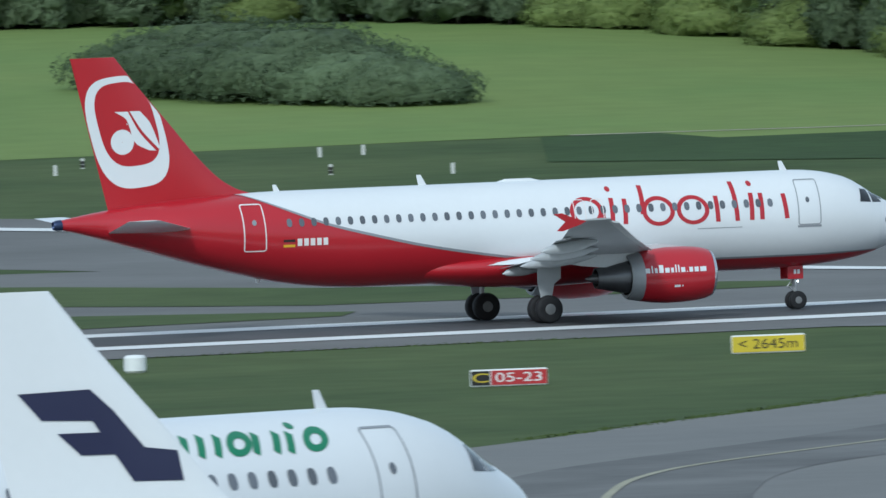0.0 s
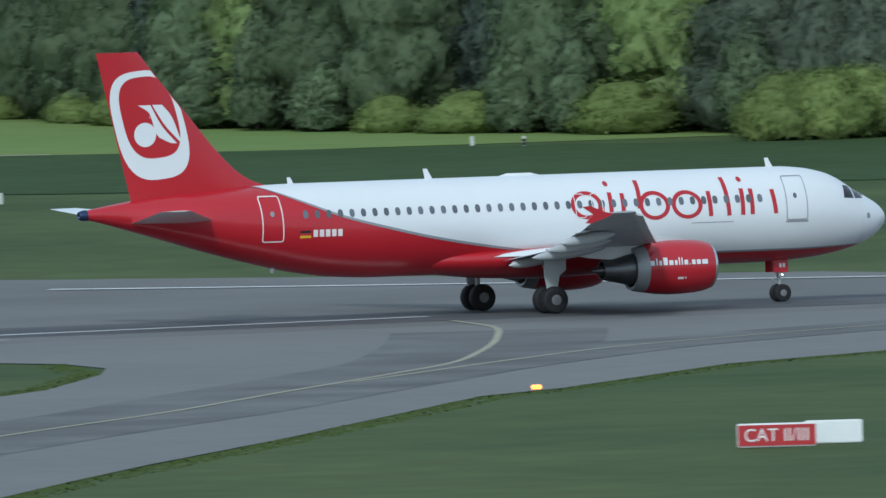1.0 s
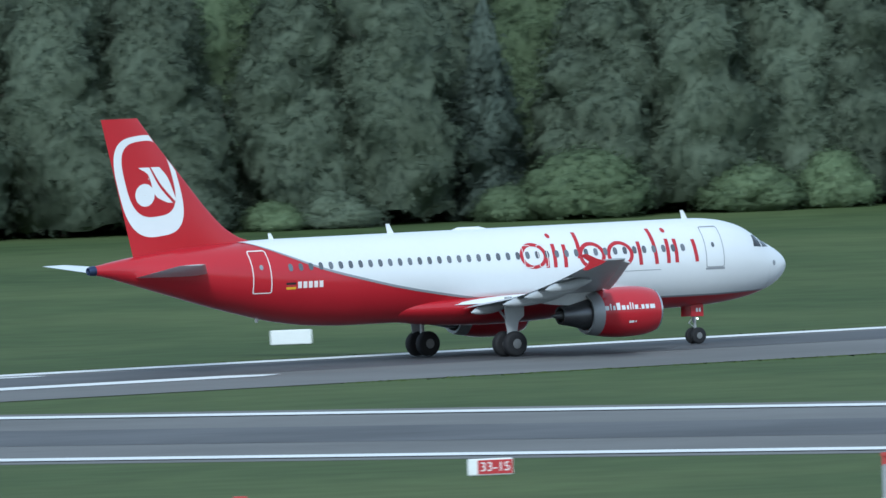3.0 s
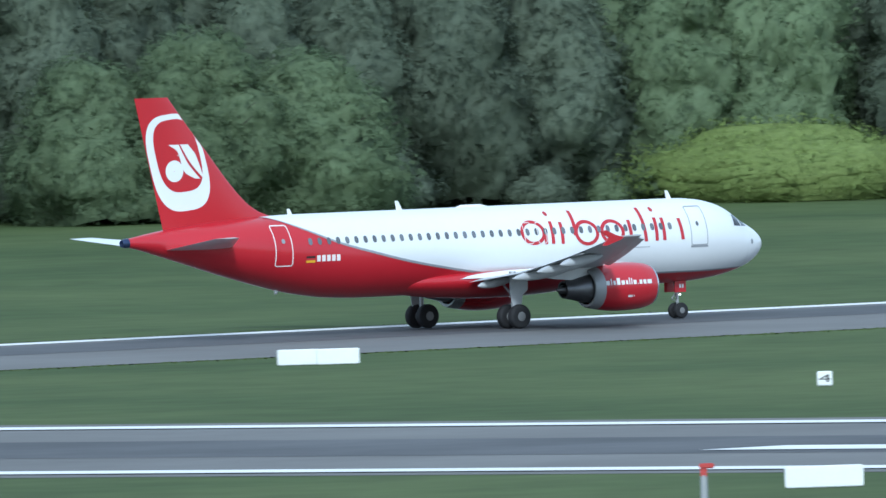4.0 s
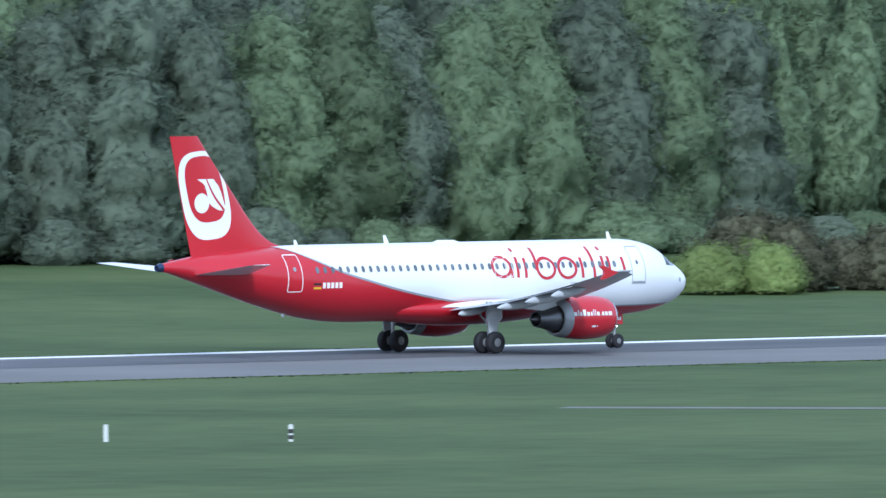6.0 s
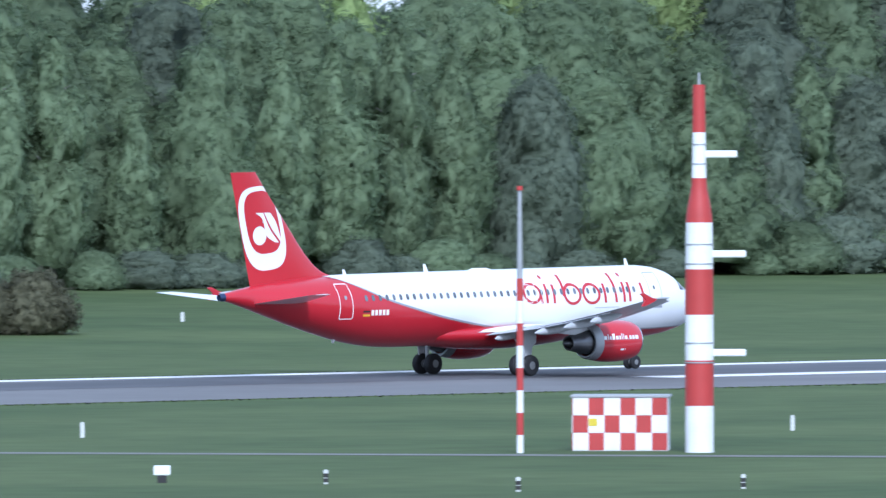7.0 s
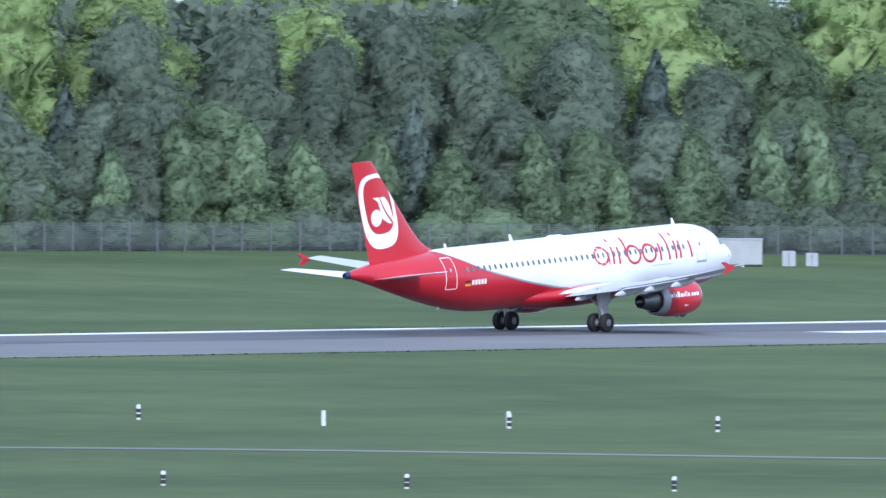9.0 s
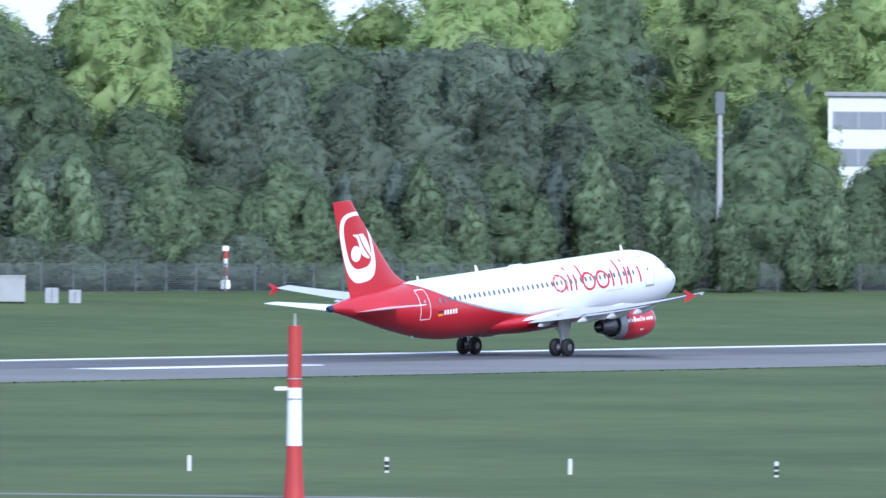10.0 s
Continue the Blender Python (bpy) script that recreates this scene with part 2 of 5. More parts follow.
def curve(keys):
    """A smooth reading between keys of (x, value)."""
    xs, ys = [k[0] for k in keys], [k[1] for k in keys]
    sl = [0.0] * len(xs)
    d = [(ys[i + 1] - ys[i]) / (xs[i + 1] - xs[i]) for i in range(len(xs) - 1)]
    for i in range(len(xs)):
        if 0 < i < len(xs) - 1:
            sl[i] = 0.0 if d[i - 1] * d[i] <= 0 else 2 * d[i - 1] * d[i] / (d[i - 1] + d[i])
        else:
            sl[i] = d[0] if i == 0 else d[-1]

    def read(x):
        if x <= xs[0]:
            return ys[0]
        if x >= xs[-1]:
            return ys[-1]
        i = max(j for j in range(len(xs) - 1) if xs[j] <= x)
        hh = xs[i + 1] - xs[i]
        u = (x - xs[i]) / hh
        return (2 * u**3 - 3 * u * u + 1) * ys[i] + (u**3 - 2 * u * u + u) * hh * sl[i] + (3 * u * u - 2 * u**3) * ys[i + 1] + (u**3 - u * u) * hh * sl[i + 1]

    return read


def step(a, b, v):
    u = min(1.0, max(0.0, (v - a) / (b - a)))
    return u * u * (3 - 2 * u)


# ---- the ground: flat airfield, slow rise behind it, a hill, and the raised apron ----
def lie(x, y):
    p, q = x * 0.9397 - y * 0.342, x * 0.342 + y * 0.9397
    return 0.012 * max(0.0, min(y, 1100.0) - 685) * step(665, 745, y) + 3.5 * (1 - step(-10, 75, p)) * step(930, 1150, q) + 2.6 * (1 - step(360, 440, y)) * (1 - step(170, 240, x))


def on(x, y, turn=0.0, lift=0.0):
    return pose(x, y, lie(x, y) + lift, 0, 0, turn)


def sheet(name, mat, xs, ys, lift, keep, label, category):
    verts = [(x, y, lie(x, y) + lift) for y in ys for x in xs]
    n = len(xs)
    faces = [(j * n + i, j * n + i + 1, (j + 1) * n + i + 1, (j + 1) * n + i) for j in range(len(ys) - 1) for i in range(n - 1) if keep(xs[i], ys[j])]
    return tagged(link_mesh(name, verts, faces, mat, smooth=True), label, category, kind="structure")


def flat(name, mat, outline, lift, label, category, kind="structure", parent=None):
    """A paved or painted area, cut into pieces so that it follows the ground."""
    bm = bmesh.new()
    bm.faces.new([bm.verts.new((x, y, lift)) for x, y in outline])
    bmesh.ops.triangulate(bm, faces=bm.faces)
    ys_, xs_ = [p[1] for p in outline], [p[0] for p in outline]
    cuts = [((0, c, 0), (0, 1, 0)) for c in list(range(360, 441, 10)) + list(range(665, 946, 12)) if min(ys_) < c < max(ys_)]
    cuts += [((c, 0, 0), (1, 0, 0)) for c in range(170, 241, 10) if min(xs_) < c < max(xs_) and min(ys_) < 440]
    for co, no in cuts:
        bmesh.ops.bisect_plane(bm, geom=bm.verts[:] + bm.edges[:] + bm.faces[:], plane_co=co, plane_no=no)
    bmesh.ops.triangulate(bm, faces=bm.faces[:])
    for v in bm.verts:
        v.co.z = lie(v.co.x, v.co.y) + lift
    for f in bm.faces:
        f.normal_update()
        if f.normal.z < 0:
            f.normal_flip()
    me = bpy.data.meshes.new(name)
    bm.to_mesh(me)
    bm.free()
    me.materials.append(mat)
    ob = new(name, me)
    return tagged(ob, label, category, kind=kind)


gx = [-2500, -1500, -800, -400, -100] + list(range(0, 1400, 25)) + [1400, 1600, 2000, 2800, 4000]
gy = [-1500, -600, -200, 0, 150, 250, 300] + list(range(340, 460, 10)) + list(range(460, 640, 45)) + list(range(640, 1240, 15)) + [1300, 1500, 2000, 3000, 4500]
sheet("ground", GRASS, gx, gy, 0.0, lambda x, y: True, "wide green airfield grass rising gently to the woods", "grass")
# this patch paints the sunlit hill apart from the cloud-shaded field
sheet("meadow", MEADOW, list(range(240, 441, 10)), list(range(880, 1240, 12)), 0.03, lambda x, y: y > 893 - 0.12 * (x - 330) and x < 425, "meadow on the low hill, its green painted brighter as if sunlit", "meadow")


def across(n, y):
    """The x at which the crossing runway's lane n passes the line y."""
    return (n - 0.348 * y) / 0.9375


flat("runway_crossing", ASPHALT, [(across(488.5, 250), 250), (across(540.5, 250), 250), (across(540.5, 655), 655), (311.5, 703), (304.6, 709.4), (295.3, 718), (across(528, 750), 750), (across(534, 800), 800), (across(534, 940), 940), (across(488.5, 940), 940)], 0.015, "wide grey asphalt crossing runway with faded tyre marks", "runway")
flat("runway", ASPHALT, [(-900, 622), (250, 622), (300, 619), (380, 619), (900, 611), (1900, 596), (1900, 658), (-900, 658)], 0.03, "grey asphalt main runway with dark rubber streaks", "runway")
flat("rubber_strip", DARK_ASPHALT, [(-900, 639), (1900, 639), (1900, 652), (-900, 652)], 0.042, "dark tyre rubber laid along the runway", "runway")
flat("rubber_strip_crossing", DARK_ASPHALT, [(across(506, 250), 250), (across(522, 250), 250), (across(522, 640), 640), (across(506, 640), 640)], 0.024, "dark tyre rubber laid along the crossing runway", "runway")
flat("taxiway", CONCRETE, [(40, 300), (189, 463), (193.6, 473.9), (203.5, 489.1), (210.5, 499.5), (222.6, 516.5), (244.7, 549.2), (250.3, 554.2), (265.6, 572.7), (275.8, 580.1), (285, 586), (293, 590.6), (303, 584), (330, 580), (345, 600), (334, 632), (262, 632), (241.7, 622.1), (248, 613.4), (250.6, 602.9), (249.5, 596), (246.4, 589.1), (237.9, 574.2), (230.7, 565), (221.7, 553.9), (217.7, 550), (205.8, 535.4), (198, 527.1), (191.2, 518.7), (40, 350)], 0.035, "pale grey concrete taxiway curving onto the runway", "taxiway")
flat("apron", CONCRETE, [(-300, 120), (260, 120), (205, 380), (110, 420), (-300, 420)], 0.02, "grey concrete apron under the parked jets", "apron")
flat("runway_fillet", ASPHALT, [(200, 656), (300, 656), (330, 664), (325, 690), (300, 714), (262, 730), (222, 742), (216, 716), (205, 680)], 0.02, "grey asphalt fillet between the crossing runways", "runway")
flat("grass_island", GRASS, [(225, 737), (241, 719), (249.2, 705.3), (258.4, 697), (265.6, 688.2), (262.7, 680.7), (252, 679.6), (241, 682.5), (233.3, 696), (220, 716)], 0.045, "tongue of grass between the runways", "grass")
flat("grass_island", GRASS, [(229.6, 681.9), (238.7, 671.1), (236, 665.3), (223.3, 663.1), (210, 675)], 0.045, "small tongue of grass beside the runway", "grass")
flat("crop_field", CROP, [(333, 903), (319, 864), (345, 831), (395, 800), (430, 815), (424, 868), (398, 888), (372, 896)], 0.04, "dark green crop field below the meadow", "field")
flat("service_path", CONCRETE, [(332.5, 657.5), (338, 657.5), (337.4, 666), (377.6, 734), (380, 745), (378.6, 745), (376, 735), (335, 667)], 0.02, "narrow pale service path through the grass", "path")


# ---- painted markings ----
def stripe(outline, mat=PAINT_WHITE, lift=0.055, label="white painted runway line", name="runway_marking"):
    return flat(name, mat, outline, lift, label, "marking")


def lane(n0, n1, ya, yb, **k):
    return stripe([(across(n0, ya), ya), (across(n1, ya), ya), (across(n1, yb), yb), (across(n0, yb), yb)], **k)


stripe([(330, 654.0), (1900, 654.0), (1900, 656.8), (330, 656.8)], label="long white edge line along the runway")
stripe([(-900, 649.4), (253, 650.4), (259, 653.6), (255, 654.8), (-900, 653.8)], label="white runway line ending at the crossing")
stripe([(-900, 630.6), (256, 633.0), (262, 636.0), (256, 637.2), (-900, 634.8)], label="white runway line ending at the crossing")
for xa, xb, y in ((365, 387, 635.6), (511.5, 535, 633.2), (661, 686, 634.5), (811, 835, 634.5)):
    stripe([(xa, y - 1.8), (xb - 2, y - 1.8), (xb, y), (xb - 2, y + 1.8), (xa, y + 1.8)], label="broad white centre stripe on the runway")
stripe([(360, 651.6), (384, 651.2), (384, 652.8), (360, 653.2)], label="short white stripe beside the edge line")
lane(534.4, 537.0, 255, 612, label="white edge line of the crossing runway")
lane(490.8, 493.4, 255, 576, label="white edge line of the crossing runway")
lane(521.8, 524.6, 735, 935, label="white edge line of the crossing runway")
lane(499.2, 501.6, 688, 716, label="broad white stripe on the crossing runway")
lane(504.2, 507.2, 593, 630, label="broad white stripe on the crossing runway")
lane(527.2, 530.2, 596, 631, label="broad white stripe on the crossing runway")
lane(508.4, 512.2, 466, 488, label="broad white stripe on the crossing runway")
lane(528.6, 530.4, 467, 490, label="white stripe on the crossing runway")
lane(508.4, 512.2, 330, 352, label="broad white stripe on the crossing runway")


def ribbon(points, width, mat, label, name="taxi_line", lift=0.062):
    pts = [Vector((x, y, 0)) for x, y in points]
    verts, faces = [], []
    for i, p in enumerate(pts):
        d = (pts[min(i + 1, len(pts) - 1)] - pts[max(i - 1, 0)]).normalized()
        s = Vector((-d.y, d.x, 0)) * width / 2
        for q in (p + s, p - s):
            verts.append((q.x, q.y, lie(q.x, q.y) + lift))
        if i:
            faces.append((2 * i - 2, 2 * i - 1, 2 * i + 1, 2 * i))
    return tagged(link_mesh(name, verts, faces, mat, smooth=False), label, "marking", kind="structure")


def bent(points, n=10):
    """A smooth run through points."""
    fx, fy = curve([(i, p[0]) for i, p in enumerate(points)]), curve([(i, p[1]) for i, p in enumerate(points)])
    return [(fx(i / n), fy(i / n)) for i in range(n * (len(points) - 1) + 1)]


TAXI_IN = bent([(160, 425), (175, 469.8), (183.2, 486.7), (202.1, 509), (217.6, 529.4), (230.9, 545.8), (241.9, 561), (253.4, 576.6), (259.6, 585.4), (266.1, 597.2), (274.2, 613.6), (280.5, 628.3), (283, 638)])
TAXI_OUT = bent([(245, 565), (252, 573.5), (262.3, 586), (272.3, 597.1), (280, 603.2), (290.1, 610.5), (318, 626)])
ribbon(TAXI_IN[:-14], 9.0, TAXI_RUBBER, "darker tyre-worn lane along the taxiway", "worn_lane", 0.046)
ribbon(TAXI_OUT, 7.0, TAXI_RUBBER, "darker tyre-worn lane towards the crossing", "worn_lane", 0.050)
ribbon(TAXI_IN, 0.30, PAINT_YELLOW, "worn pale yellow taxi line curving onto the runway")
ribbon(TAXI_OUT[5:], 0.30, PAINT_YELLOW, "worn pale taxi line leading to the crossing")
ribbon([(258, 641.6), (272, 643.3), (285, 645)], 0.7, PAINT_WHITE, "short white line in the crossing")
ribbon(bent([(292, 704), (306, 692), (321, 679), (332, 666)]), 0.9, PAINT_WHITE, "white edge line turning into the runway")
ribbon([(335, 903.5), (349.3, 900.2), (359.5, 899.5), (372, 896.2)], 1.0, PAINT_YELLOW, "pale dry grass edge of the crop field", "field_edge", 0.06)
ribbon(bent([(520, 560), (545.1, 518.6), (558, 498), (572, 480), (584, 455), (600, 420), (620, 370)]), 2.4, CONCRETE, "narrow pale concrete track through the grass", "service_track", 0.02)


# ---- jet airliner: x forward from the main wheels, y to port, z up from the ground ----
TOP = curve([(-19.87, 5.02), (-19.4, 5.10), (-18.4, 5.27), (-16.3, 5.55), (-14.3, 5.72), (-12.3, 5.82), (-10, 5.87), (10.7, 5.87), (11.7, 5.87), (12.7, 5.86), (13.7, 5.78), (14.7, 5.56), (15.2, 5.36), (15.7, 5.06), (16.2, 4.73), (16.7, 4.47), (17.2, 4.17), (17.5, 3.91), (17.66, 3.66), (17.72, 3.48)])
BOTTOM = curve([(-19.87, 4.62), (-19.4, 4.52), (-18.4, 4.24), (-16.3, 3.62), (-14.3, 3.03), (-12.3, 2.50), (-10.3, 2.05), (-8.3, 1.80), (-6.5, 1.73), (10.7, 1.73), (12.7, 1.78), (13.7, 1.85), (14.7, 1.97), (15.7, 2.17), (16.7, 2.50), (17.2, 2.80), (17.5, 3.08), (17.66, 3.28), (17.72, 3.42)])
WIDE = curve([(-19.87, 0.20), (-19.4, 0.31), (-18.4, 0.53), (-16.3, 1.03), (-14.3, 1.42), (-12.3, 1.70), (-10.3, 1.88), (-8.3, 1.96), (-6.5, 1.975), (10.7, 1.975), (12.7, 1.93), (13.7, 1.84), (14.7, 1.66), (15.7, 1.38), (16.7, 0.98), (17.2, 0.70), (17.5, 0.45), (17.66, 0.22), (17.72, 0.03)])
SEAM = curve([(-12.9, 5.95), (-12.3, 5.84), (-11.7, 5.62), (-10.4, 5.08), (-8.7, 4.42), (-6.65, 3.87), (-4.63, 3.40), (-2.4, 3.0), (-0.5, 2.72), (2, 2.45), (5, 2.34), (9, 2.30), (12.7, 2.30), (15.0, 2.36), (16.2, 2.42), (17.2, 2.5)])


def hull(x):
    t, b = TOP(x), BOTTOM(x)
    return (t + b) / 2, (t - b) / 2, WIDE(x)


def skin(x, z, off=0.012):
    """The starboard skin of the hull at x, z."""
    cz, hh, w = hull(x)
    u = max(-1.0, min(1.0, (z - cz) / hh))
    return Vector((x, -(w + off) * math.sqrt(max(0.0, 1 - u * u)) , z + off * u))


def patch(name, strips, mat, parent, label="", surface=skin):
    """Thin painted or glazed areas that follow a surface; strips are rows of (left, right) points in x, z."""
    verts, faces = [], []
    for rows in strips:
        base = len(verts)
        for row in rows:
            verts += [surface(*p) for p in row]
        n = len(rows[0])
        for i in range(len(rows) - 1):
            for k in range(n - 1):
                a = base + i * n + k
                faces.append((a, a + 1, a + n + 1, a + n))
    return link_mesh(name, verts, faces, mat, parent, True, label)


def ring(cx, cz, rx, rz, inner=0.7, a0=0.0, a1=360.0, n=40, slant=0.0):
    rows = []
    for i in range(n + 1):
        a = radians(a0 + (a1 - a0) * i / n)
        row = []
        for f in (1.0, (1 + inner) / 2, inner):
            z = cz + rz * f * math.sin(a)
            row.append((cx + rx * f * math.cos(a) + slant * (z - cz), z))
        rows.append(row)
    return rows


def disc(cx, cz, rx, rz, n=28, slant=0.0, power=2.0):
    rows = []
    for i in range(n + 1):
        a = math.tau * i / n
        ca, sa_ = math.cos(a), math.sin(a)
        k = (abs(ca) ** power + abs(sa_) ** power) ** (-1 / power)
        rows.append([(cx + rx * f * k * ca + slant * rz * f * k * sa_, cz + rz * f * k * sa_) for f in (0.02, 0.5, 1.0)])
    return rows


def bar(xa, za, xb, zb, width, n=8):
    d = Vector((xb - xa, zb - za)).normalized() * width / 2
    return [[(xa + (xb - xa) * i / n - d.y * s, za + (zb - za) * i / n + d.x * s) for s in (-1, 0, 1)] for i in range(n + 1)]


def outline(x0, x1, z0, z1, th, lean=0.0, r=0.12):
    """A rounded frame, open in the middle."""
    pts = []
    for cx, cz, a in ((x1 - r, z1 - r, 0), (x0 + r, z1 - r, 90), (x0 + r, z0 + r, 180), (x1 - r, z0 + r, 270)):
        for k in range(5):
            aa = radians(a + 90 * k / 4)
            pts.append(((cx + r * math.cos(aa), cz + r * math.sin(aa)), (cx + (r - th) * math.cos(aa), cz + (r - th) * math.sin(aa))))
        nxt = {0: (x0 + r, z1), 90: (x0, z0 + r), 180: (x1 - r, z0), 270: (x1, z1 - r)}[a]
        last = pts[-1]
        for k in (1, 2, 3, 4, 5):
            f = k / 6
            o = (last[0][0] + (nxt[0] - last[0][0]) * f, last[0][1] + (nxt[1] - last[0][1]) * f)
            dx, dz = last[1][0] - last[0][0], last[1][1] - last[0][1]
            pts.append((o, (o[0] + dx, o[1] + dz)))
    pts.append(pts[0])
    return [[(p[0] + lean * (p[1] - z0), p[1]) for p in row] for row in pts]


def spread(a, b, n):
    return [a + (b - a) * i / n for i in range(n + 1)]


def foil(le, te, y, z, thick, up=(0, 0, 1), n=9, droop=0.0, camber=0.0):
    """A wing section from le to te at span y."""
    c = le - te
    ring_ = []
    us = [0.5 - 0.5 * math.cos(math.pi * i / n) for i in range(n + 1)]
    for s, run in ((1, us[::-1]), (-1, us[1:-1])):
        for u in run:
            h = thick * c * 2.6 * (0.30 * math.sqrt(u) - 0.13 * u - 0.35 * u * u + 0.28 * u**3 - 0.10 * u**4)
            zz = (s * max(h, 0.004)) + camber * c * math.sin(math.pi * u) - droop * u * c
            ring_.append(Vector((le - u * c, y, z)) + Vector(up) * zz if up == (0, 0, 1) else Vector((le - u * c, y + zz, z)))
    return ring_


FIN_LE = curve([(5.60, -10.7), (5.75, -11.17), (6.02, -12.03), (6.45, -12.76), (6.77, -13.12), (7.38, -13.72), (8.83, -14.91), (10.52, -16.33), (11.69, -17.24)])
FIN_TE = curve([(5.3, -17.72), (11.71, -19.17)])


def fin_side(x, z, off=0.014):
    """The starboard face of the fin."""
    le, te = FIN_LE(z), FIN_TE(z)
    c = le - te
    u = min(1.0, max(0.0, (le - x) / c))
    h = min(0.10, 0.48 / c) * c * 2.6 * (0.30 * math.sqrt(u) - 0.13 * u - 0.35 * u * u + 0.28 * u**3 - 0.10 * u**4)
    return Vector((x, -max(h, 0.004) - off, z))


def wheel(parent, x, y, r, w, name="wheel"):
    prof = [(-0.5, 0.55), (-0.5, 0.82), (-0.42, 0.95), (-0.25, 1.0), (0.25, 1.0), (0.42, 0.95), (0.5, 0.82), (0.5, 0.55)]
    ob = part(name, tube([((x, y + p * w, r), q * r) for p, q in prof], 32), TYRE, parent, "black rubber tyre", smooth=True, angle=50)
    part("rim", tube([((x, y - w * 0.53, r), r * 0.16), ((x, y - w * 0.52, r), r * 0.36), ((x, y - w * 0.46, r), r * 0.44), ((x, y + w * 0.46, r), r * 0.44), ((x, y + w * 0.52, r), r * 0.40)], 24), RIM, ob, "grey metal wheel rim", smooth=True)
    return ob


def blade_antenna(parent, x, h, chord, mat):
    z = TOP(x) - 0.05
    rings = [foil(x + chord / 2 - f * h * 0.55, x - chord / 2 - f * h * 0.45 + f * chord * 0.35, 0, z + f * h, 0.14, up=(0, 1, 0)) for f in (0, 0.5, 1.0)]
    v, f = loft(rings)
    return link_mesh("antenna", v, f, mat, parent, True, "white blade antenna", 40)


def wing_place(y):
    le = 5.9 - (y - 1.98) * 0.52
    te = -0.75 if y < 6.4 else -0.75 - (y - 6.4) * 0.257
    z = 2.55 + (y - 1.98) * 0.089 + 0.0030 * max(0, y - 2) ** 2
    return le, te, z


def airliner(name, m, label, livery):
    """A narrow-body twin jet. livery: 'red' for the departing jet, 'green' and 'navy' for the parked ones."""
    jet = thing(name, m, label, "airplane")
    red = livery == "red"
    low = RED if red else WHITE
    xs = spread(-19.87, -12.9, 18) + spread(-12.9, -6.5, 22)[1:] + spread(-6.5, 10.7, 26)[1:] + spread(10.7, 15.7, 22)[1:] + spread(15.7, 17.2, 10)[1:] + spread(17.2, 17.72, 9)[1:]

    def seam_angle(x):
        cz, hh, w = hull(x)
        if x < -12.9:
            return 0.0
        if x > 16.2:
            return math.pi
        return math.acos(max(-1.0, min(1.0, (SEAM(x) - cz) / hh)))

    def at(x, a):
        cz, hh, w = hull(x)
        return Vector((x, -w * math.sin(a), cz + hh * math.cos(a)))

    ux = [x for x in xs if x >= -12.9]
    v, f = loft([[at(x, a) for a in spread(-seam_angle(x), seam_angle(x), 40)] for x in ux], closed=False)
    link_mesh("upper_fuselage", v, f, WHITE, jet, True, "glossy white upper fuselage")
    lx = [x for x in xs if x <= 16.21]
    v, f = loft([[at(x, a) for a in spread(seam_angle(x), math.tau - seam_angle(x), 40)] for x in lx], closed=False)
    link_mesh("lower_fuselage", v, f, low, jet, True, "glossy red tail and belly" if red else "white belly")
    if red:
        for s in (1, -1):
            rows = []
            for x in [x for x in xs if -12.7 <= x <= 16.0]:
                a = seam_angle(x)
                cz, hh, w = hull(x)
                rows.append([Vector((x, -s * (w + 0.012) * math.sin(a + d), cz + (hh + 0.012) * math.cos(a + d))) for d in (-0.035, 0.02)])
            v, f = loft(rows, closed=False)
            link_mesh("cheatline", v, f, STRIPE, jet, True, "thin grey stripe between white and red")
    # belly fairing
    rings = []
    for x in spread(-5.6, 8.2, 26):
        u = (x + 5.6) / 13.8
        k = max(0.02, math.sin(math.pi * u)) ** 0.45
        rings.append([Vector((x, 2.28 * k * math.cos(a), 2.35 + (0.62 if math.sin(a) > 0 else 0.92 * k) * math.sin(a))) for a in spread(0, math.tau, 28)[:-1]])
    v, f = loft(rings)
    link_mesh("belly_fairing", v, f, low, jet, True, "smooth red wing-root fairing" if red else "white wing-root fairing")
    rings = []
    for x in spread(-1.8, 6.8, 18):
        u = (x + 1.8) / 8.6
        k = math.sin(math.pi * u) ** 0.6 + 0.02
        rings.append([Vector((x, s * (1.7 + 0.55 * k) if a < 0 else s * 1.5, 2.5 + 0.3 * k * math.sin(max(a, -0.1)))) for s in (1,) for a in (-0.1,)] + [Vector((x, (1.99 + 0.40 * k * (1 - math.sin(b))) * math.cos(b * 0.18), 2.45 + 0.34 * k * math.sin(b))) for b in spread(0, math.pi / 2, 8)])
    for s in (1, -1):
        v, f = loft([[Vector((p.x, s * p.y, p.z)) for p in r] for r in rings], closed=False)
        link_mesh("wing_fillet", v, f, WHITE, jet, True, "white curved wing fillet")
    # tail cone outlet
    part("exhaust_outlet", tube([((-19.80, 0, 4.82), 0.235), ((-20.0, 0, 4.81), 0.225), ((-20.16, 0, 4.80), 0.17), ((-20.05, 0, 4.80), 0.13)], 20), APU, jet, "dark blue heat-stained exhaust outlet", smooth=True)
    # fin
    zs = [5.3, 5.5, 5.62, 5.75, 5.88, 6.0, 6.1, 6.2, 6.4, 6.6, 7.0, 7.6, 8.3, 9.0, 9.8, 10.6, 11.2, 11.6, 11.69]
    rings = []
    for z in zs:
        le, te = FIN_LE(max(z, 5.6)), FIN_TE(z)
        rings.append(foil(le, te, 0, z, min(0.10, 0.48 / (le - te)), up=(0, 1, 0), n=12))
    v, f = loft(rings)
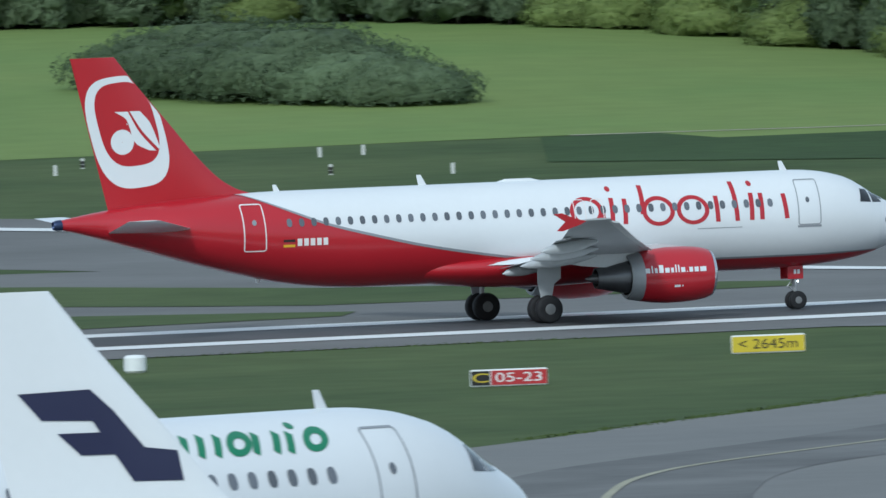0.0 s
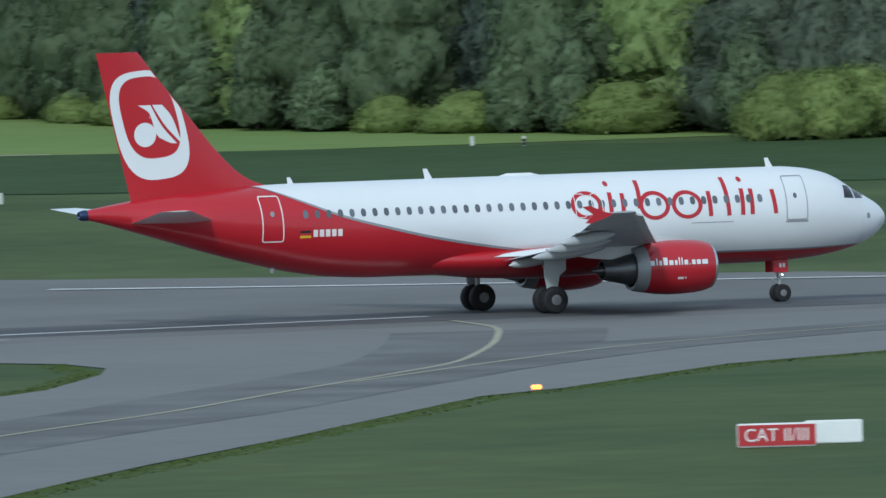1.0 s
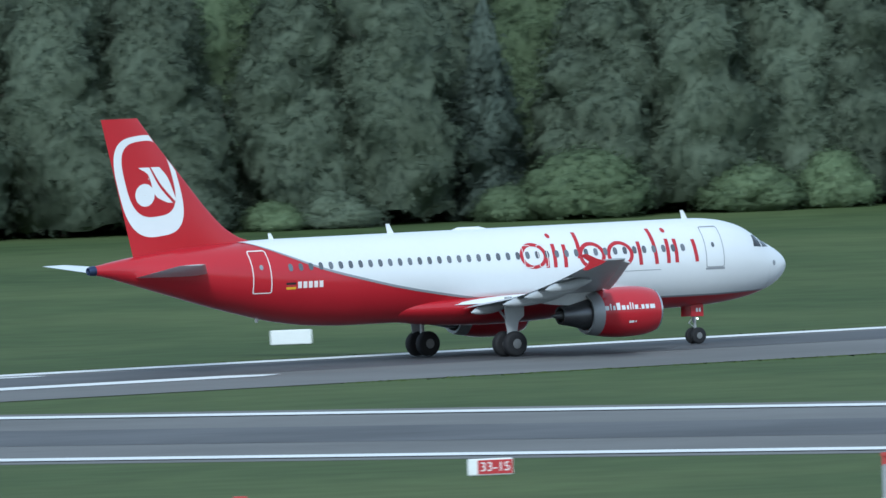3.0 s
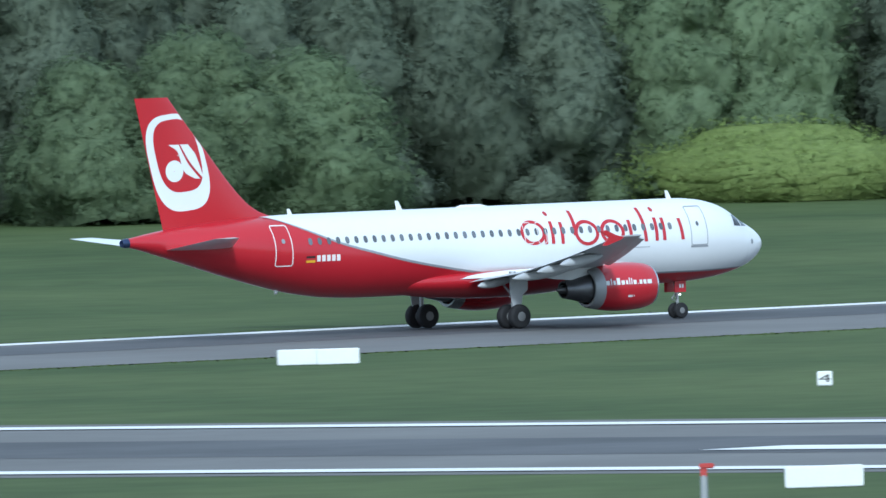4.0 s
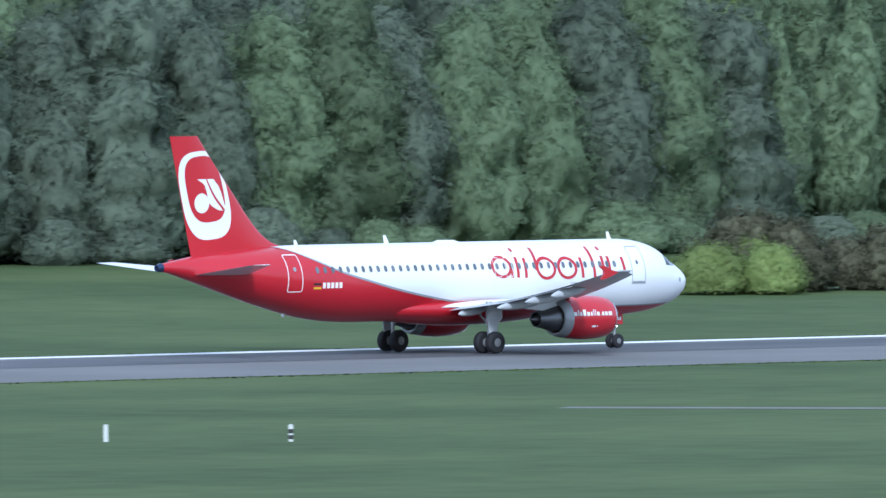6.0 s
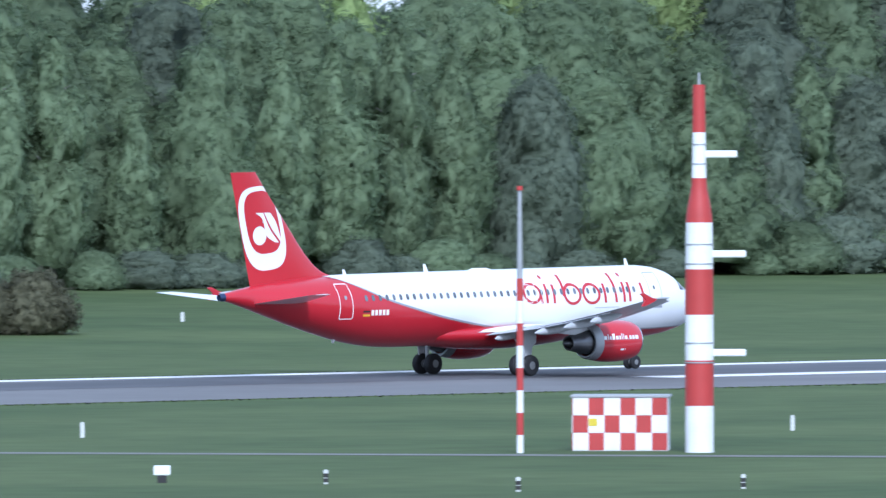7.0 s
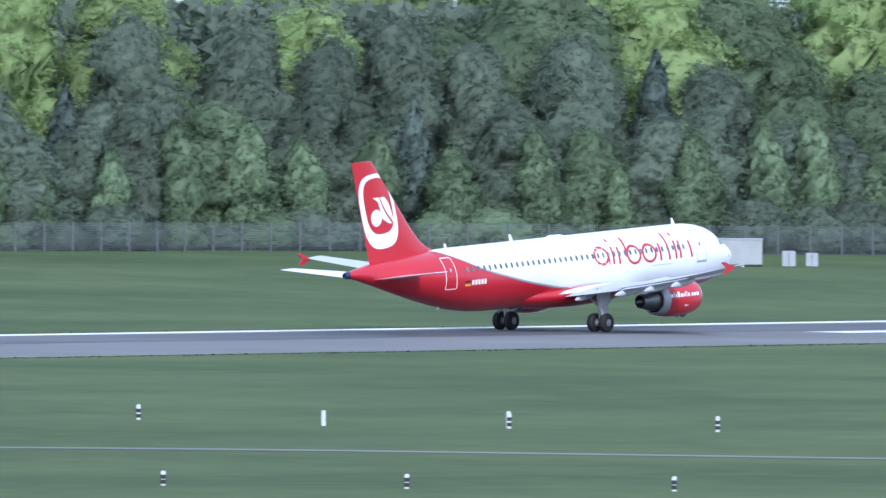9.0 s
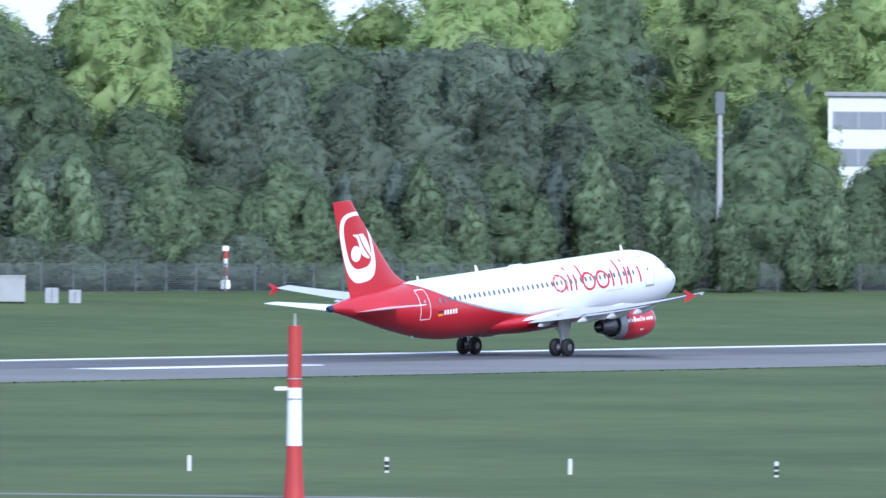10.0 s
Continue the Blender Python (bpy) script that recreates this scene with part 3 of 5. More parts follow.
    fin = link_mesh("fin", v, f, RED if red else WHITE, jet, True, "tall swept red tail fin" if red else "tall swept white tail fin", 50)
    if red:
        # white slanted oval with red inside and a pale plain mark
        def oval(cx, cz, rx, rz, clip=True):
            rows = []
            for i in range(65):
                a = math.tau * i / 64
                ca, s_ = math.cos(a), math.sin(a)
                k = (abs(ca) ** 3 + abs(s_) ** 3) ** (-1 / 3)
                row = []
                for g in (0.02, 0.35, 0.7, 1.0):
                    z = cz + rz * g * k * s_ + 0.10 * rx * g * k * ca
                    x = cx + rx * g * k * ca - 0.235 * (z - cz)
                    row.append((min(max(x, FIN_TE(z) + 0.04), FIN_LE(z) - 0.06), z))
                rows.append(row)
            return rows

        sa1, sa2 = curve([(0, -17.34), (0.3, -16.84), (0.75, -16.47), (1, -15.87)]), curve([(0, 9.42), (0.3, 9.1), (0.75, 8.1), (1, 7.78)])
        sb1, sb2 = curve([(0, -16.76), (0.5, -16.28), (1, -15.58)]), curve([(0, 9.42), (0.5, 8.55), (1, 7.76)])
        sc1, sc2 = curve([(0, -16.68), (0.5, -16.16), (1, -15.47)]), curve([(0, 9.43), (0.5, 8.6), (1, 7.84)])
        sd1, sd2 = curve([(0, -16.22), (0.4, -15.82), (1, -15.40)]), curve([(0, 9.42), (0.4, 8.95), (1, 7.90)])
        patch("emblem_field", [oval(-16.80, 8.57, 1.62, 2.31)], WHITE, fin, "white rounded field on the fin", lambda x, z: fin_side(x, z, 0.012))
        patch("emblem_oval", [oval(-16.80, 8.90, 1.26, 1.73)], RED, fin, "red rounded oval on the fin", lambda x, z: fin_side(x, z, 0.022))
        patch("emblem_mark", [disc(-17.03, 8.16, 0.50, 0.52), [[(sa1(u), sa2(u)), (sb1(u), sb2(u))] for u in spread(0, 1, 10)], [[(sc1(u), sc2(u)), (sd1(u), sd2(u))] for u in spread(0, 1, 10)]], WHITE, fin, "white plain mark of a disc and two slanted strokes", lambda x, z: fin_side(x, z, 0.032))
    if livery == "navy":
        upper, lower = ((-17.99, 9.55), (-16.45, 9.60), (-15.96, 9.13), (-15.32, 8.34), (-14.62, 8.25)), ((-17.50, 8.98), (-16.42, 8.94), (-16.12, 8.45), (-15.58, 7.64), (-14.51, 7.62))
        patch("emblem_stroke", [[[tuple(Vector(a).lerp(Vector(b), g)) for g in (0, 0.25, 0.5, 0.75, 1)] for a, b in zip(upper, lower)]], NAVY, fin, "dark navy bent stroke on the fin", lambda x, z: fin_side(x, z, 0.03))
        patch("emblem_bar", [[[(-17.17 + 0.92 * u, 8.69), (-16.68 + 0.84 * u, 8.22)] for u in spread(0, 1, 6)]], NAVY, fin, "dark navy slanted bar on the fin", lambda x, z: fin_side(x, z, 0.03))
    # tailplane
    for s in (1, -1):
        rings = [foil(-14.15 - 0.62 * (y - 0.6), -17.95 - 0.175 * (y - 0.6), s * y, 4.42 + 0.104 * (y - 0.6), 0.10) for y in spread(0.5, 6.05, 6)] + [foil(-17.75, -18.9, s * 6.22, 5.0, 0.05)]
        v, f = loft(rings)
        link_mesh("tailplane", v, f, WHITE, jet, True, "white swept tailplane", 50)
    # wings
    for s in (1, -1):
        ys = [0.6, 1.98, 3.5, 5, 6.4, 8, 10, 12, 14, 16, 16.95]
        rings = []
        for y in ys:
            le, te, z = wing_place(y)
            rings.append(foil(le, te, s * y, z, 0.135 - 0.0025 * y, n=12, droop=0.03, camber=0.012))
        v, f = loft(rings)
        wing = link_mesh("wing", v, f, GREY_WING, jet, True, "light grey swept wing", 50)
        for ya, yb, c in ((2.2, 6.2, 1.08), (6.5, 12.8, 0.92)):
            rr = []
            for y in spread(ya, yb, 4):
                le, te, z = wing_place(y)
                cc = c - 0.035 * (y - ya)
                rr.append(foil(te + 0.35, te + 0.35 - cc, s * y, z - 0.12, 0.11, droop=0.17))
            v, f = loft(rr)
            link_mesh("flap", v, f, GREY_WING, wing, True, "lowered trailing-edge flap", 50)
        for ya, yb in ((2.6, 5.2), (6.6, 16.4)):
            rr = []
            for y in spread(ya, yb, 5):
                le, te, z = wing_place(y)
                rr.append(foil(le + 0.30, le - 0.32, s * y, z - 0.10, 0.24, droop=-0.22))
            v, f = loft(rr)
            link_mesh("slat", v, f, PALE_SLAT, wing, True, "extended leading-edge slat", 50)
        for y, ln in ((3.1, 2.2), (6.7, 3.4), (9.5, 3.0), (12.0, 2.5)):
            le, te, z = wing_place(y)
            st = []
            for u in spread(0, 1, 10):
                r = 0.24 * math.sin(math.pi * min(1, max(0.02, u))) ** 0.6 + 0.012
                st.append(((te + 0.62 * ln - ln * u, s * y, z - 0.22 - 0.34 * u), r))
            part("flap_fairing", tube(st, 14), GREY_WING, wing, "pale flap track fairing", smooth=True, angle=60)
        # tip fence
        bm = bmesh.new()
        pts = [(-2.95, 4.49), (-3.4, 4.60), (-4.0, 4.85), (-4.35, 4.82), (-3.85, 4.49), (-4.22, 4.13), (-4.0, 4.11), (-3.2, 4.36)]
        yy = s * 16.98
        a = [bm.verts.new((x, yy - 0.035, z)) for x, z in pts]
        b = [bm.verts.new((x, yy + 0.035, z)) for x, z in pts]
        bm.faces.new(a)
        bm.faces.new(b[::-1])
        for k in range(len(pts)):
            bm.faces.new((a[k], b[k], b[(k + 1) % len(pts)], a[(k + 1) % len(pts)]))
        part("tip_fence", bm, RED if red else WHITE, wing, "red wing-tip fence" if red else "white wing-tip fence")
        # engine
        ey, ez = s * 5.75, 1.86
        cowl = part("engine_cowl", tube([((x, ey, ez - 0.01 * (6.6 - x)), r) for x, r in ((6.50, 0.99), (6.25, 1.07), (5.8, 1.135), (5.2, 1.165), (4.6, 1.165), (4.0, 1.12), (3.42, 1.03))], 40, cap=False), RED if red else WHITE, jet, "red engine cowling with a plain white band" if red else "white engine cowling", smooth=True, angle=60)
        part("inlet_lip", tube([((6.50, ey, ez), 0.995), ((6.60, ey, ez), 0.965), ((6.64, ey, ez), 0.92), ((6.60, ey, ez), 0.87), ((6.3, ey, ez), 0.83), ((5.9, ey, ez), 0.85)], 40, cap=False), BRIGHT_METAL, cowl, "bright metal inlet lip", smooth=True, angle=60)
        part("fan", tube([((5.9, ey, ez), 0.85), ((5.88, ey, ez), 0.3), ((6.15, ey, ez), 0.14), ((6.28, ey, ez), 0.02)], 28), DARK_METAL, cowl, "dark fan with spinner", smooth=True)
        part("reverser_ring", tube([((3.43, ey, ez - 0.032), 1.03), ((3.05, ey, ez - 0.035), 0.965), ((2.88, ey, ez - 0.035), 0.90), ((2.90, ey, ez - 0.035), 0.78)], 36, cap=False), GALV, cowl, "bare metal ring behind the cowl", smooth=True, angle=60)
        part("exhaust_nozzle", tube([((3.1, ey, ez - 0.03), 0.72), ((2.6, ey, ez - 0.04), 0.64), ((2.0, ey, ez - 0.05), 0.50), ((1.55, ey, ez - 0.05), 0.42), ((1.56, ey, ez - 0.05), 0.37), ((2.0, ey, ez - 0.05), 0.34)], 32), DARK_METAL, cowl, "dark tapered exhaust nozzle", smooth=True, angle=60)
        part("exhaust_plug", tube([((2.0, ey, ez - 0.05), 0.26), ((1.5, ey, ez - 0.05), 0.20), ((1.1, ey, ez - 0.05), 0.03)], 20), DARK_METAL, cowl, "exhaust plug", smooth=True)
        rr = [[Vector((x, ey + s_ * wd, zz)) for s_, zz in ((-1, zb), (-1, zt), (1, zt), (1, zb))] for x, wd, zb, zt in ((5.4, 0.05, 2.85, 3.02), (4.4, 0.16, 2.7, 3.15), (2.6, 0.20, 2.2, 3.05), (1.0, 0.15, 2.35, 2.9), (-0.4, 0.04, 2.6, 2.8))]
        v, f = loft(rr)
        link_mesh("pylon", v, f, PALE_SLAT, cowl, True, "pale grey engine pylon", 30)
        if red and s == -1:
            def cowl_side(x, z, off=0.014):
                r = curve([(3.0, 0.95), (3.4, 1.03), (4.0, 1.12), (4.6, 1.165), (5.2, 1.165), (5.8, 1.135), (6.25, 1.07)])(x) + off
                dz = max(-r, min(r, z - ez))
                return Vector((x, ey - math.sqrt(r * r - dz * dz), z))

            word = []
            for k, (w_, hgt) in enumerate(((0.16, 0.20), (0.05, 0.30), (0.10, 0.20), (0.16, 0.32), (0.16, 0.20), (0.10, 0.20), (0.05, 0.32), (0.05, 0.30), (0.15, 0.20), (0.04, 0.05), (0.14, 0.20), (0.16, 0.20), (0.24, 0.20))):
                x = 3.40 + 1.18 * sum((0.16, 0.05, 0.10, 0.16, 0.16, 0.10, 0.05, 0.05, 0.15, 0.04, 0.14, 0.16, 0.24)[:k]) + 0.069 * k
                word.append([[(x + 1.18 * w_ * i / 2, 1.96 + hgt * j / 2) for j in range(3)] for i in range(3)])
            patch("cowl_wordmark", word, WHITE, cowl, "row of plain white blocks on the cowling", cowl_side)
            patch("cowl_notice", [[[(4.65 + 0.13 * i, 1.34 + 0.1 * j) for j in range(2)] for i in range(3)], [[(4.98 + 0.06 * i, 1.36 + 0.07 * j) for j in range(2)] for i in range(2)]], WHITE, cowl, "small pale notice", cowl_side)
        # main gear
        gy_ = s * 3.795
        part("main_gear_strut", tube([((0, gy_, 0.58), 0.10), ((0, gy_, 1.5), 0.11), ((0.02, gy_ * 0.99, 1.5), 0.16), ((0.08, gy_ * 0.97, 2.75), 0.17)], 14), STEEL, jet, "grey main landing gear leg", smooth=True)
        part("main_gear_brace", tube([((0.02, gy_, 1.5), 0.06), ((0.05, gy_ - s * 1.3, 2.5), 0.06)], 10), STEEL, jet, smooth=True)
        part("axle", tube([((0, gy_ - 0.6, 0.58), 0.08), ((0, gy_ + 0.6, 0.58), 0.08)], 10), STEEL, jet)
        for o in (-0.465, 0.465):
            wheel(jet, 0.0, gy_ + o, 0.585, 0.42)
        bm = bmesh.new()
        pts = [(-0.42, 2.55), (0.62, 2.62), (0.60, 1.85), (0.30, 1.62), (0.18, 1.05), (-0.30, 1.05), (-0.42, 1.7)]
        yy = gy_ + s * 0.36
        a = [bm.verts.new((x, yy - 0.03, z)) for x, z in pts]
        b = [bm.verts.new((x, yy + 0.03, z)) for x, z in pts]
        bm.faces.new(a)
        bm.faces.new(b[::-1])
        for k in range(len(pts)):
            bm.faces.new((a[k], b[k], b[(k + 1) % len(pts)], a[(k + 1) % len(pts)]))
        part("gear_door", bm, WHITE if not red else GREY_WING, jet, "pale grey main gear door")
    # nose gear
    part("nose_gear_strut", tube([((12.64, 0, 0.38), 0.06), ((12.62, 0, 1.0), 0.065), ((12.60, 0, 1.0), 0.09), ((12.5, 0, 1.95), 0.10)], 12), STEEL, jet, "slim nose gear leg", smooth=True)
    part("nose_gear_link", tube([((12.62, 0, 0.75), 0.035), ((12.28, 0, 0.98), 0.035), ((12.58, 0, 1.3), 0.035)], 8), STEEL, jet)
    for s in (1, -1):
        wheel(jet, 12.64, s * 0.25, 0.385, 0.22, "nose_wheel")
        part("nose_gear_door", box(12.15, 12.85, s * 0.42 - 0.02, s * 0.42 + 0.02, 1.28, 1.85, 0.015), low, jet, "red nose gear door" if red else "white nose gear door")
    part("landing_lamp", tube([((12.74, -0.06, 1.17), 0.035), ((12.70, -0.12, 1.17), 0.03)], 14), LAMP, jet, "lit white taxi lamp")
    if red:
        patch("gear_code", [[[(12.42 + 0.11 * i + 0.16 * k, 1.50 + 0.18 * j) for j in range(2)] for i in range(2)] for k in range(2)], WHITE, jet, "small white bars on the gear door", lambda x, z: Vector((x, -0.452, z)))
    # glazing
    wm = None
    for k in range(41):
        x = -10.42 + 0.5335 * k
        if wm is None or x < -7.0:
            cz, hh, w = hull(x)
            rows = disc(x, 4.56, 0.118, 0.172, 16, power=2.6)
            ob = patch("cabin_window", [rows], WINDOW, jet, surface=lambda a, b: skin(a, b, 0.016))
            for vv in ob.data.vertices:
                vv.co.x -= x
            if x >= -7.0:
                wm = ob.data
        else:
            ob = new("cabin_window", wm)
            ob.parent = jet
        ob.location.x = x
        if k == 0:
            ob["label"] = "small dark rounded cabin window"
    for s in (-1, 1):
        for quad in (((15.30, 4.98), (15.70, 4.93), (15.74, 4.40), (15.16, 4.44)), ((15.79, 4.92), (16.06, 4.76), (16.36, 4.38), (15.83, 4.39))):
            rows = []
            for i in range(5):
                u = i / 4
                t0, t1 = Vector(quad[0]).lerp(Vector(quad[1]), u), Vector(quad[3]).lerp(Vector(quad[2]), u)
                rows.append([tuple(t0.lerp(t1, j / 4)) for j in range(5)])
            patch("cockpit_window", [rows], COCKPIT, jet, "dark cockpit side window", lambda x, z, s=s: Vector((skin(x, z, 0.015).x, s * abs(skin(x, z, 0.015).y), z)))
        # windscreen pane on the brow, beside the centre post
        verts, faces = [], []
        for i in range(5):
            for j in range(5):
                x, share = 16.12 + 0.32 * i / 4, 0.08 + 0.42 * j / 4
                cz, hh, w = hull(x)
                verts.append((x + 0.008, s * w * share, cz + hh * math.sqrt(1 - share * share) + 0.012))
        for i in range(4):
            for j in range(4):
                a = i * 5 + j
                faces.append((a, a + 1, a + 6, a + 5))
        link_mesh("windscreen", verts, faces, COCKPIT, jet, True, "dark windscreen pane")
    # doors
    door_line = LINE_WHITE if red else LINE_GREY
    patch("rear_door", [outline(-12.38, -11.42, 3.42, 5.40, 0.05, -0.02)], door_line, jet, "cabin door outlined in white" if red else "cabin door outlined in grey")
    patch("front_door", [outline(12.13, 13.18, 3.57, 5.48, 0.045, 0.03)], LINE_GREY, jet, "cabin door outlined in grey")
    patch("door_sill", [bar(12.11, 3.52, 13.19, 3.52, 0.09)], LINE_GREY, jet, "grey door sill")
    patch("door_window", [disc(12.62, 4.62, 0.09, 0.12, 12)], WINDOW, jet, "small round door window", lambda x, z: skin(x, z, 0.018))
    patch("door_window", [disc(-11.92, 4.62, 0.10, 0.12, 12)], STRIPE, jet, "small round door window", lambda x, z: skin(x, z, 0.018))
    patch("access_panel", [bar(7.6, 3.60, 9.6, 3.60, 0.03)], LINE_GREY, jet, "thin grey cargo panel seam")
    patch("nose_port", [disc(16.45, 3.62, 0.10, 0.13, 14)], STRIPE, jet, "small grey sensor port")
    if red:
        for x in (2.15, 2.95):
            patch("exit_hatch", [outline(x, x + 0.52, 3.98, 5.02, 0.035)], LINE_WHITE, jet, "overwing exit outlined in white", lambda a, b: skin(a, b, 0.022))
        for strips, lb in (
            ([ring(2.71, 4.52, 0.74, 0.60, 0.73)], "large plain red ring on the white side"),
            ([bar(3.41, 3.94, 3.43, 4.6, 0.20)], "plain red bar on the white side"),
            ([bar(3.83, 3.94, 3.88, 5.03, 0.20)], "plain red bar on the white side"),
            ([disc(3.86, 5.40, 0.115, 0.115, 14)], "small plain red dot on the white side"),
            ([bar(4.40, 3.92, 4.46, 4.98, 0.20)], "plain red bar on the white side"),
            ([bar(5.19, 4.30, 5.30, 5.50, 0.20)], "tall plain red bar on the white side"),
            ([ring(5.90, 4.41, 0.73, 0.62, 0.73)], "large plain red ring on the white side"),
            ([ring(7.44, 4.40, 0.73, 0.61, 0.73)], "large plain red ring on the white side"),
            ([bar(8.53, 3.86, 8.53, 4.94, 0.20)], "plain red bar on the white side"),
            ([bar(9.40, 3.86, 9.36, 5.50, 0.20)], "tall plain red bar on the white side"),
            ([bar(10.05, 3.87, 10.12, 5.00, 0.20)], "plain red bar on the white side"),
            ([disc(10.18, 5.39, 0.115, 0.115, 14)], "small plain red dot on the white side"),
            ([bar(10.51, 3.88, 10.55, 4.98, 0.20)], "plain red bar on the white side"),
            ([bar(11.63, 3.88, 11.56, 4.92, 0.20)], "plain red bar on the white side"),
        ):
            for one in strips:
                patch("title_shape", [one], RED, jet, lb, lambda x, z: skin(x, z, 0.010))
        for k in range(5):
            patch("registration_bar", [[[(-10.12 + 0.28 * k + 0.10 * i, 3.60 + 0.15 * j) for j in range(3)] for i in range(3)]], LINE_WHITE, jet, "short white bar on the red side")
        for k, mt in enumerate((GOLD, SIGN_RED, BLACK)):
            patch("flag_band", [[[(-10.72 + 0.25 * i, 3.56 + 0.105 * k + 0.105 * j) for j in range(2)] for i in range(3)]], mt, jet, "black, red or gold band of the small flag")
        part("tail_bumper", tube([((-11.25, 0, BOTTOM(-11.25) + 0.05), 0.12), ((-11.3, 0, BOTTOM(-11.25) - 0.16), 0.07)], 12), WHITE, jet, "small white tail lamp", smooth=True)
    if livery == "green":
        for strips in (
            [bar(6.75, 5.08, 7.02, 5.50, 0.17)],
            [bar(7.26, 5.08, 7.53, 5.50, 0.17)],
            [bar(7.70, 5.08, 7.96, 5.50, 0.17)],
            [bar(8.14, 5.08, 8.40, 5.48, 0.17)],
            [ring(8.86, 5.30, 0.34, 0.25, 0.45, slant=0.6)],
            [bar(9.17, 5.08, 9.42, 5.48, 0.17)],
            [bar(9.72, 5.08, 9.98, 5.48, 0.17)],
            [bar(10.09, 5.06, 10.32, 5.46, 0.17)],
            [disc(10.50, 5.59, 0.11, 0.07, 12)],
            [ring(10.92, 5.30, 0.34, 0.25, 0.45, slant=0.6)],
        ):
            patch("title_block", strips, GREEN_PAINT, jet, "plain green ring, dot or bar on the white side")
        patch("title_band", [bar(-6, 5.0, 0.4, 5.0, 0.14), bar(-6, 4.86, 0.0, 4.86, 0.10)], GREEN_PAINT, jet, "thin green band on the white side")
    blade_antenna(jet, 12.28, 0.44, 0.34, WHITE)
    blade_antenna(jet, -3.85, 0.48, 0.38, WHITE)
    blade_antenna(jet, -10.3, 0.32, 0.30, WHITE)
    part("antenna_fairing", tube([((-0.6, 0, 5.83), 0.03), ((-0.2, 0, 5.86), 0.12), ((0.9, 0, 5.86), 0.12), ((1.4, 0, 5.83), 0.03)], 12), WHITE, jet, "low white aerial fairing", smooth=True)
    return jet


AXLE = Matrix.Translation((0, 0, 0.585))


def rolling(x, pitch):
    return pose(x, 646.24, 0.055) @ AXLE @ pose(0, 0, 0, 0, -pitch, 0) @ AXLE.inverted()


departing = airliner("departing_airliner", rolling(ROLL[0][1], 0), "red and white twin-engined airliner racing down the runway", "red")
parked_green = airliner("parked_airliner", pose(101.86, 316.5, 2.62, 0, 0, 21), "white parked airliner with green marks and dark windows", "green")
parked_navy = airliner("parked_airliner", pose(106.43, 272.99, 2.6, 0, 0, -8) @ Matrix.Scale(0.84, 4), "white parked regional jet with navy bars on its fin", "navy")


# ---- signs beside the runways ----
def words(text, size, mat, parent, x, y, z, label, width=None):
    """Raised writing on the camera side of a sign (its face looks along -y)."""
    cu = bpy.data.curves.new("writing", "FONT")
    cu.body, cu.size, cu.extrude, cu.align_x, cu.align_y = text, size, 0.004, "CENTER", "CENTER"
    tmp = new("writing", cu)
    bpy.context.view_layer.update()
    me = bpy.data.meshes.new_from_object(tmp.evaluated_get(bpy.context.evaluated_depsgraph_get()))
    bpy.data.objects.remove(tmp)
    sx = width / max(v.co.x * 2 for v in me.vertices) if width else 1.0
    me.transform(Matrix.Translation((x, y, z)) @ pose(0, 0, 0, 90, 0, 0) @ Matrix.Diagonal((sx, 1, 1, 1)))
    me.materials.clear()
    me.materials.append(mat)
    ob = new("writing", me)
    ob.parent = parent
    return tagged(ob, label)


def facing(x, y):
    """The turn that shows a thing's front to the terrace."""
    return -math.degrees(math.atan2(x, y))


def sign_box(x, y, width, height, panels, label, turn=0.0, legs=0.03, deep=0.28):
    """A low lit sign: a case on short legs with panels (from, to, material, text, text material)."""
    s = thing("airfield_sign", on(x, y, facing(x, y) + turn), label, "sign", "airfield signs")
    part("case", box(-width / 2, width / 2, -deep / 2, deep / 2, legs, legs + height, 0.03), SIGN_WHITE, s, "white sign case")
    for px in (-width * 0.4, 0, width * 0.4):
        part("leg", tube([((px, 0, -0.1), 0.04), ((px, 0, legs + 0.02), 0.04)], 8), GALV, s)
    for a, b, mat, text, tm in panels:
        part("panel", box(-width / 2 + a * width + 0.02, -width / 2 + b * width - 0.02, -deep / 2 - 0.012, -deep / 2 + 0.01, legs + 0.04, legs + height - 0.05, 0.006), mat, s, "coloured sign panel")
        cx = (-0.5 + (a + b) / 2) * width
        if text == "#":
            for k in range(6):
                part("writing_bar", box(cx + (k - 2.5) * (b - a) * width * 0.14 - 0.10, cx + (k - 2.5) * (b - a) * width * 0.14 + 0.10, -deep / 2 - 0.02, -deep / 2 - 0.008, legs + height * 0.28, legs + height * 0.68), tm, s, "dark unreadable writing")
        elif text:
            words(text, height * 0.78, tm, s, cx, -deep / 2 - 0.016, legs + height * 0.48, "sign writing", (b - a) * width * 0.80)
    return s


sign_box(209.0, 571.0, 2.85, 0.62, ((0, 0.26, BLACK, "C", SIGN_YELLOW), (0.26, 1, SIGN_RED, "05-23", SIGN_WHITE)), "black and red runway holding sign in the grass", 5)
sign_box(228.2, 594.2, 2.85, 0.70, ((0, 1, SIGN_YELLOW, "< 2645m", BLACK),), "yellow distance sign with black figures in the grass", 5)
sign_box(230.0, 492.3, 2.60, 0.78, ((0, 1, SIGN_RED, "CAT II/III", SIGN_WHITE),), "red holding sign with white letters in the grass", 3)
sign_box(232.6, 493.4, 1.9, 0.76, (), "plain white back of a runway sign in the grass", 3)
